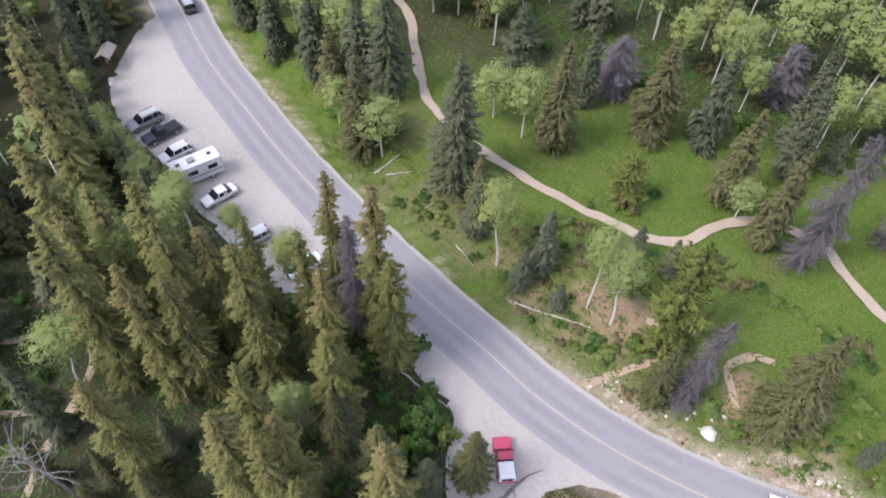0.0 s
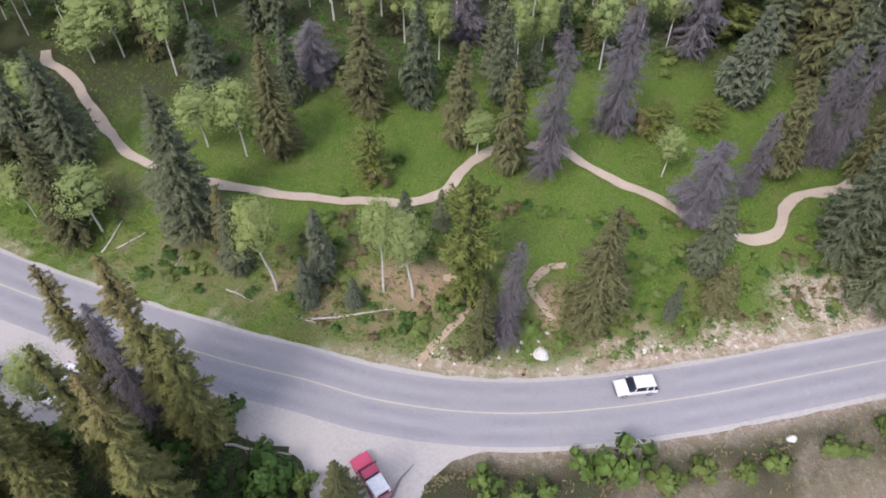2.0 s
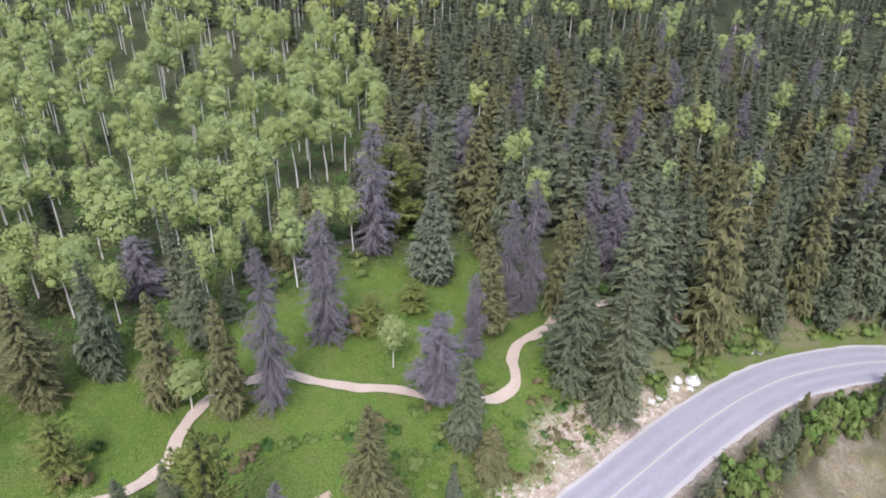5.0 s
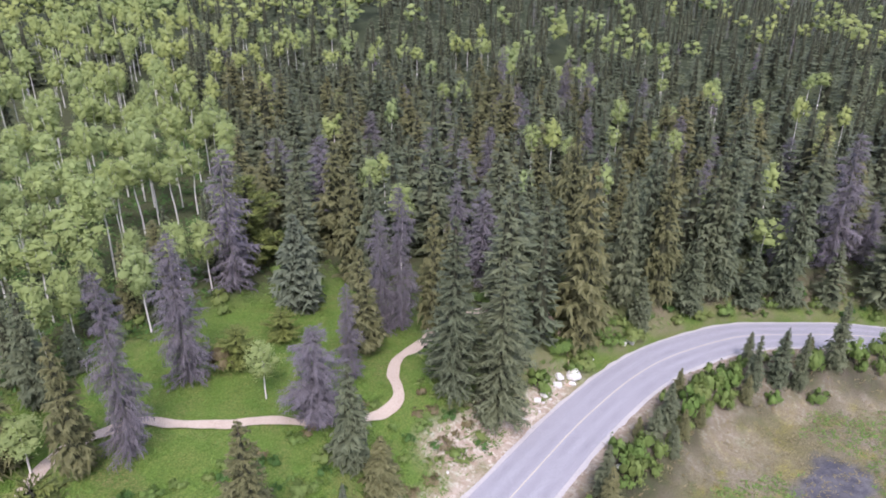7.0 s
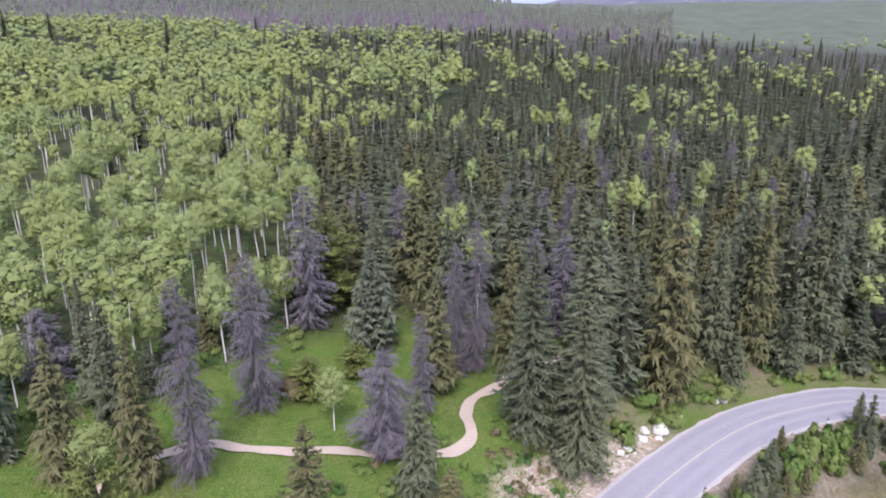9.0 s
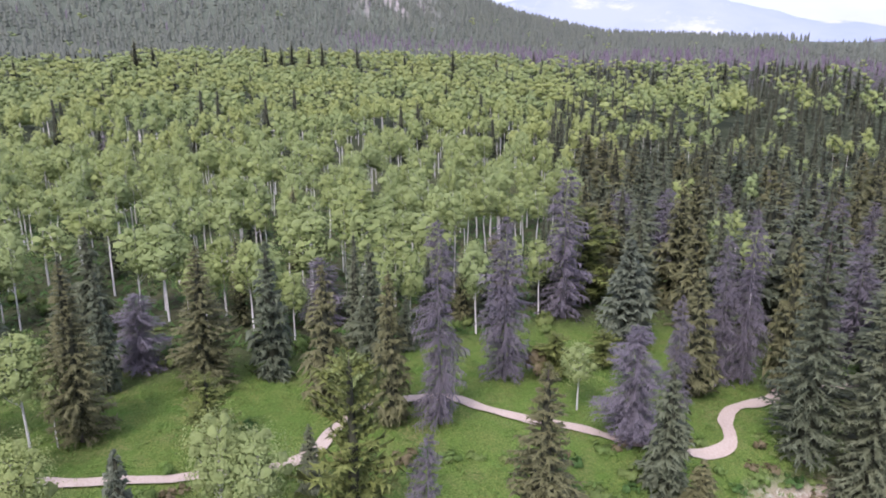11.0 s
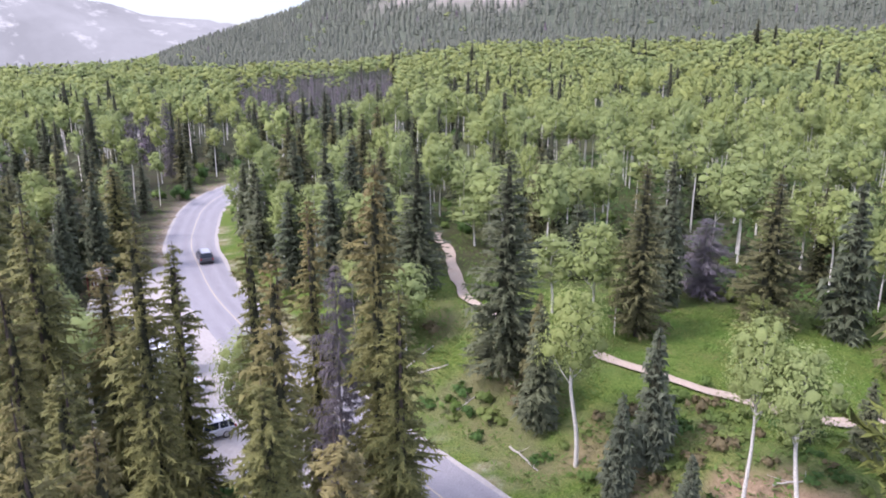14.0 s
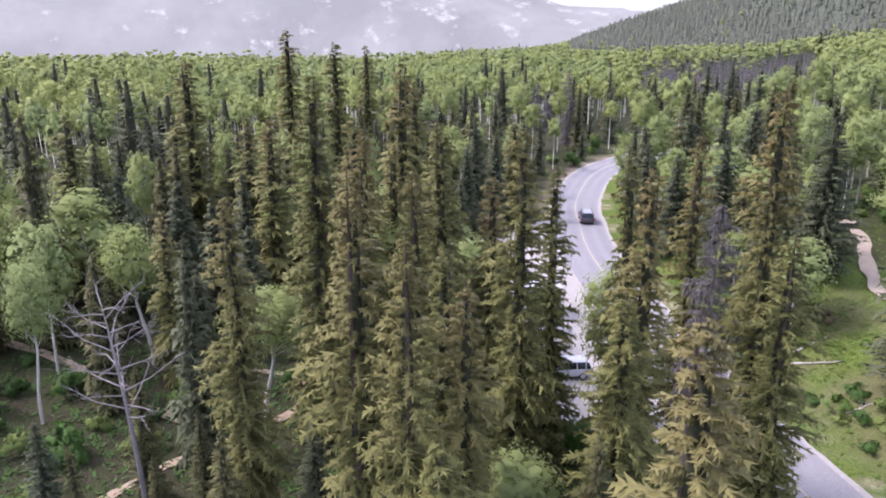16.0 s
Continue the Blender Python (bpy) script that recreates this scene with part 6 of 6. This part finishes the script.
def pickup(x, y, turn, body_mat, label, cap_mat=None):
    ob = new("pickup_truck")
    half, L = .9, 2.6
    low = [(-L, .45), (-L, 1.02), (-L * .3, 1.05), (L * .32, 1.05), (L * .94, .98), (L, .75), (L, .42), (-L + .1, .4)]
    part("body", bm_mesh("body", profile_body(low, half, .07), body_mat, True), ob)
    cab = [(-.55, 1.0), (-.45, 1.66), (-.2, 1.74), (.42, 1.74), (.55, 1.68), (1.1, 1.02)]
    part("cab_glass", bm_mesh("cab_glass", profile_body(cab, half - .07, .05, (1.2, .86)), M_GLASS, True), ob, "dark cab windows")
    bm = bmesh.new()
    box_bm(bm, -.42, .5, -.7, .7, 1.69, 1.77, .03)
    part("cab_roof", bm_mesh("cab_roof", bm, body_mat, True), ob)
    for s in (-1, 1):
        bm = bmesh.new()
        vs = [bm.verts.new(p) for p in ((-.52, s * .84, 1.03), (-.34, s * .84, 1.03), (-.3, s * .74, 1.7), (-.44, s * .74, 1.7))]
        bm.faces.new(vs)
        e = bmesh.ops.extrude_face_region(bm, geom=bm.faces[:])
        bmesh.ops.translate(bm, vec=(0, s * .015, .01), verts=[v for v in e["geom"] if isinstance(v, bmesh.types.BMVert)])
        part("pillar", bm_mesh("pillar", bm, body_mat), ob)
        box("headlight", (L - .1, L + .015, s * .72 - .13, s * .72 + .13, .68, .84), M_LAMP, ob, "clear headlight", .03)
        box("taillight", (-L - .015, -L + .08, s * .8 - .07, s * .8 + .07, .68, .95), M_TAIL, ob, "red taillight", .02)
        box("mirror", (.75, .87, s * .97 - .1, s * .97 + .1, 1.08, 1.26), M_TRIM, ob, "black door mirror", .03)
    if cap_mat:
        cap = [(-L + .03, 1.04), (-L + .14, 1.68), (-L + .3, 1.76), (-.72, 1.76), (-.62, 1.7), (-.6, 1.04)]
        c = part("truck_cap", bm_mesh("truck_cap", profile_body(cap, half - .05, .05, (1.3, .9)), cap_mat, True), ob, "white fibreglass truck cap")
        box("rear_window", (-L + .005, -L + .10, -.55, .55, 1.2, 1.52), M_GLASS, c, "dark rear window of the cap", .02)
        for s in (-1, 1):
            box("side_window", (-2.15, -.95, s * .83 - .02, s * .83 + .02, 1.25, 1.5), M_GLASS, c, "dark side window", .01)
    else:
        box("bed", (-L + .12, -.68, -.72, .72, .98, 1.07), M_TRIM, ob, "black bed liner", .02)
    box("front_bumper", (L - .08, L + .1, -.85, .85, .42, .6), M_RIM, ob, "chrome bumper", .03)
    box("rear_bumper", (-L - .12, -L + .05, -.82, .82, .42, .58), M_RIM, ob, "chrome bumper", .03)
    wheels(ob, (-1.62, 1.62), half, 1.08)
    ob.matrix_basis = pose(x, y, float(road_z(x)) - .02, 0, 2.9 * math.cos(radians(turn)), turn)
    return tagged(ob, label, "pickup truck")


def motorhome(x, y, turn):
    white = paint("motorhome_white", (0.8, 0.8, 0.79))
    ob = new("motorhome")
    shell = [(-3.6, .55), (-3.6, 2.95), (-3.45, 3.08), (2.6, 3.08), (3.05, 2.8), (3.15, 2.3), (2.6, 1.95), (1.9, 1.9), (1.9, .5)]
    part("shell", bm_mesh("shell", profile_body(shell, 1.15, .07), white, True), ob)
    hood = [(1.75, .5), (1.75, 1.95), (2.55, 1.9), (3.05, 1.25), (3.75, 1.1), (3.85, .9), (3.85, .45)]
    cab = part("cab", bm_mesh("cab", profile_body(hood, 1.0, .08), white, True), ob)
    bm = bmesh.new()
    vs = [bm.verts.new(p) for p in ((2.62, -.86, 1.86), (2.62, .86, 1.86), (3.06, .9, 1.3), (3.06, -.9, 1.3))]
    bm.faces.new(vs)
    e = bmesh.ops.extrude_face_region(bm, geom=bm.faces[:])
    bmesh.ops.translate(bm, vec=(.03, 0, .03), verts=[v for v in e["geom"] if isinstance(v, bmesh.types.BMVert)])
    part("windscreen", bm_mesh("windscreen", bm, M_GLASS), cab, "dark windscreen")
    for s in (-1, 1):
        box("door_window", (2.1, 2.7, s * 1.0 - .02, s * 1.0 + .02, 1.3, 1.75), M_GLASS, cab, "dark door window", .01)
        box("headlight", (3.75, 3.88, s * .75 - .15, s * .75 + .15, .75, .95), M_LAMP, cab, "clear headlight", .03)
        box("side_window", (-.4, .9, s * 1.15 - .025, s * 1.15 + .025, 1.7, 2.35), M_GLASS, ob, "dark side window", .01)
        box("side_window", (-2.9, -1.7, s * 1.15 - .025, s * 1.15 + .025, 1.7, 2.35), M_GLASS, ob, "dark side window", .01)
        box("stripe", (-3.5, 1.85, s * 1.15 - .012, s * 1.15 + .012, 1.2, 1.42), plain("stripe_grey", (.32, .33, .36)), ob, "grey side stripe", .0)
        box("taillight", (-3.63, -3.55, s * .95 - .1, s * .95 + .1, .9, 1.25), M_TAIL, ob, "red taillight", .02)
    box("roof_vent", (-2.7, -2.25, -.3, .15, 3.06, 3.2), M_TRIM, ob, "dark roof vent", .04)
    box("roof_vent", (1.3, 1.8, -.25, .25, 3.06, 3.2), M_TRIM, ob, "dark roof vent", .04)
    box("air_conditioner", (-.6, .35, -.42, .42, 3.06, 3.36), plain("conditioner_grey", (.4, .38, .37)), ob, "boxy grey air conditioner", .1)
    box("front_bumper", (3.75, 3.95, -.95, .95, .42, .62), M_RIM, ob, "chrome bumper", .04)
    wheels(ob, (-2.0, 2.75), 1.08, 1.12)
    ob.matrix_basis = pose(x, y, float(road_z(x)) - .02, 0, 0, turn)
    return tagged(ob, "white motorhome with roof vents parked nose to the trees", "motorhome")


white, silver = paint("car_white", (0.78, 0.78, 0.77)), paint("car_silver", (0.5, 0.52, 0.55), .3)
grey_p, black_p, red_p = paint("car_grey", (0.34, 0.33, 0.33), .4), paint("car_black", (0.014, 0.016, 0.026)), paint("truck_red", (0.50, 0.05, 0.11))
car("suv", -77.3, .5, 255, grey_p, "grey sport utility car parked nose to the trees", "sport utility car", 4.8, .95, paint("roof_light_grey", (.58, .56, .55)))
pickup(-73.8, .1, 257, black_p, "black pickup truck parked in the gravel lot")
car("hatch", -69.9, -1.5, 255, white, "white hatchback parked in the gravel lot", "hatchback car", 4.3)
motorhome(-65.2, -2.9, 246)
car("sedan", -60.5, -3.6, 255, white, "white sedan with dark glass parked in the lot", "sedan car", 4.6)
car("hatch", -52.8, -6.4, 250, silver, "silver hatchback with white roof parked under the trees", "hatchback car", 4.4, .88, white)
car("sedan", -45.4, -6.0, 250, white, "white sedan half hidden behind an aspen", "sedan car", 4.5)
truck = pickup(-14.9, -13.4, 126.5, red_p, "red pickup truck with a white cap on the pullout", white)
truck.matrix_basis = truck.matrix_basis @ Matrix.Diagonal((.89, 1, 1, 1))
car("hatch", 10.9, -2.5, 190, white, "white hatchback with dark glass on the road", "hatchback car", 4.3, .9)
car("suv", -91.4, 22.9, 151, paint("car_dark_grey", (.09, .095, .11), .3), "dark grey sport utility car driving on the road", "sport utility car", 4.7, .93, silver)


def kiosk(x, y, turn):
    """A trailhead notice shelter."""
    ob = new("notice_shelter")
    for px in (-1.2, 1.2):
        for py in (-.5, .5):
            box("post", (px - .08, px + .08, py - .08, py + .08, -.2, 2.35), M_WOODRED, ob, "", .015)
    b = box("notice_board", (-1.12, 1.12, -.05, .05, .8, 2.0), M_WOODRED, ob, "red-brown notice board", .015)
    for k in range(3):
        box("notice", (-.95 + k * .68, -.4 + k * .68, -.075, -.052, 1.05, 1.8), plain("faded_notice", (.5, .5, .46)), b, "faded notice sheet", .0)
    for s in (-1, 1):
        bm = bmesh.new()
        vs = [bm.verts.new(p) for p in ((-1.6, 0, 2.95), (1.6, 0, 2.95), (1.6, s * 1.05, 2.3), (-1.6, s * 1.05, 2.3))]
        bm.faces.new(vs)
        e = bmesh.ops.extrude_face_region(bm, geom=bm.faces[:])
        bmesh.ops.translate(bm, vec=(0, 0, .07), verts=[v for v in e["geom"] if isinstance(v, bmesh.types.BMVert)])
        part("roof_slope", bm_mesh("roof_slope", bm, M_SHINGLE), ob, "weathered shingle roof slope")
    ob.matrix_basis = pose(x, y, z_at(x, y), 0, 0, turn)
    tagged(ob, "red-brown timber notice shelter with shingle roof", "shelter")


kiosk(-89.8, 6.2, 120)
boulder(-87.4, 4.0, .5, "pale boulder beside the notice shelter")
boulder(-86.8, 3.4, .4, "pale boulder beside the notice shelter")

# orange roadside marker
mk = new("road_marker")
bm = bmesh.new()
box_bm(bm, -.05, .05, -.02, .02, -.1, 1.0, .015)
part("post", bm_mesh("post", bm, M_ORANGE), mk, "orange plastic post")
bm = bmesh.new()
bmesh.ops.create_cone(bm, cap_ends=True, segments=16, radius1=.2, radius2=.12, depth=.12)
part("base", bm_mesh("base", bm, M_TRIM), mk, "black rubber base", pose(0, 0, .05))
mk.matrix_basis = pose(-.4, -1.5, z_at(-.4, -1.5), 0, 0, 20)
tagged(mk, "orange plastic marker post at the road edge", "marker post")
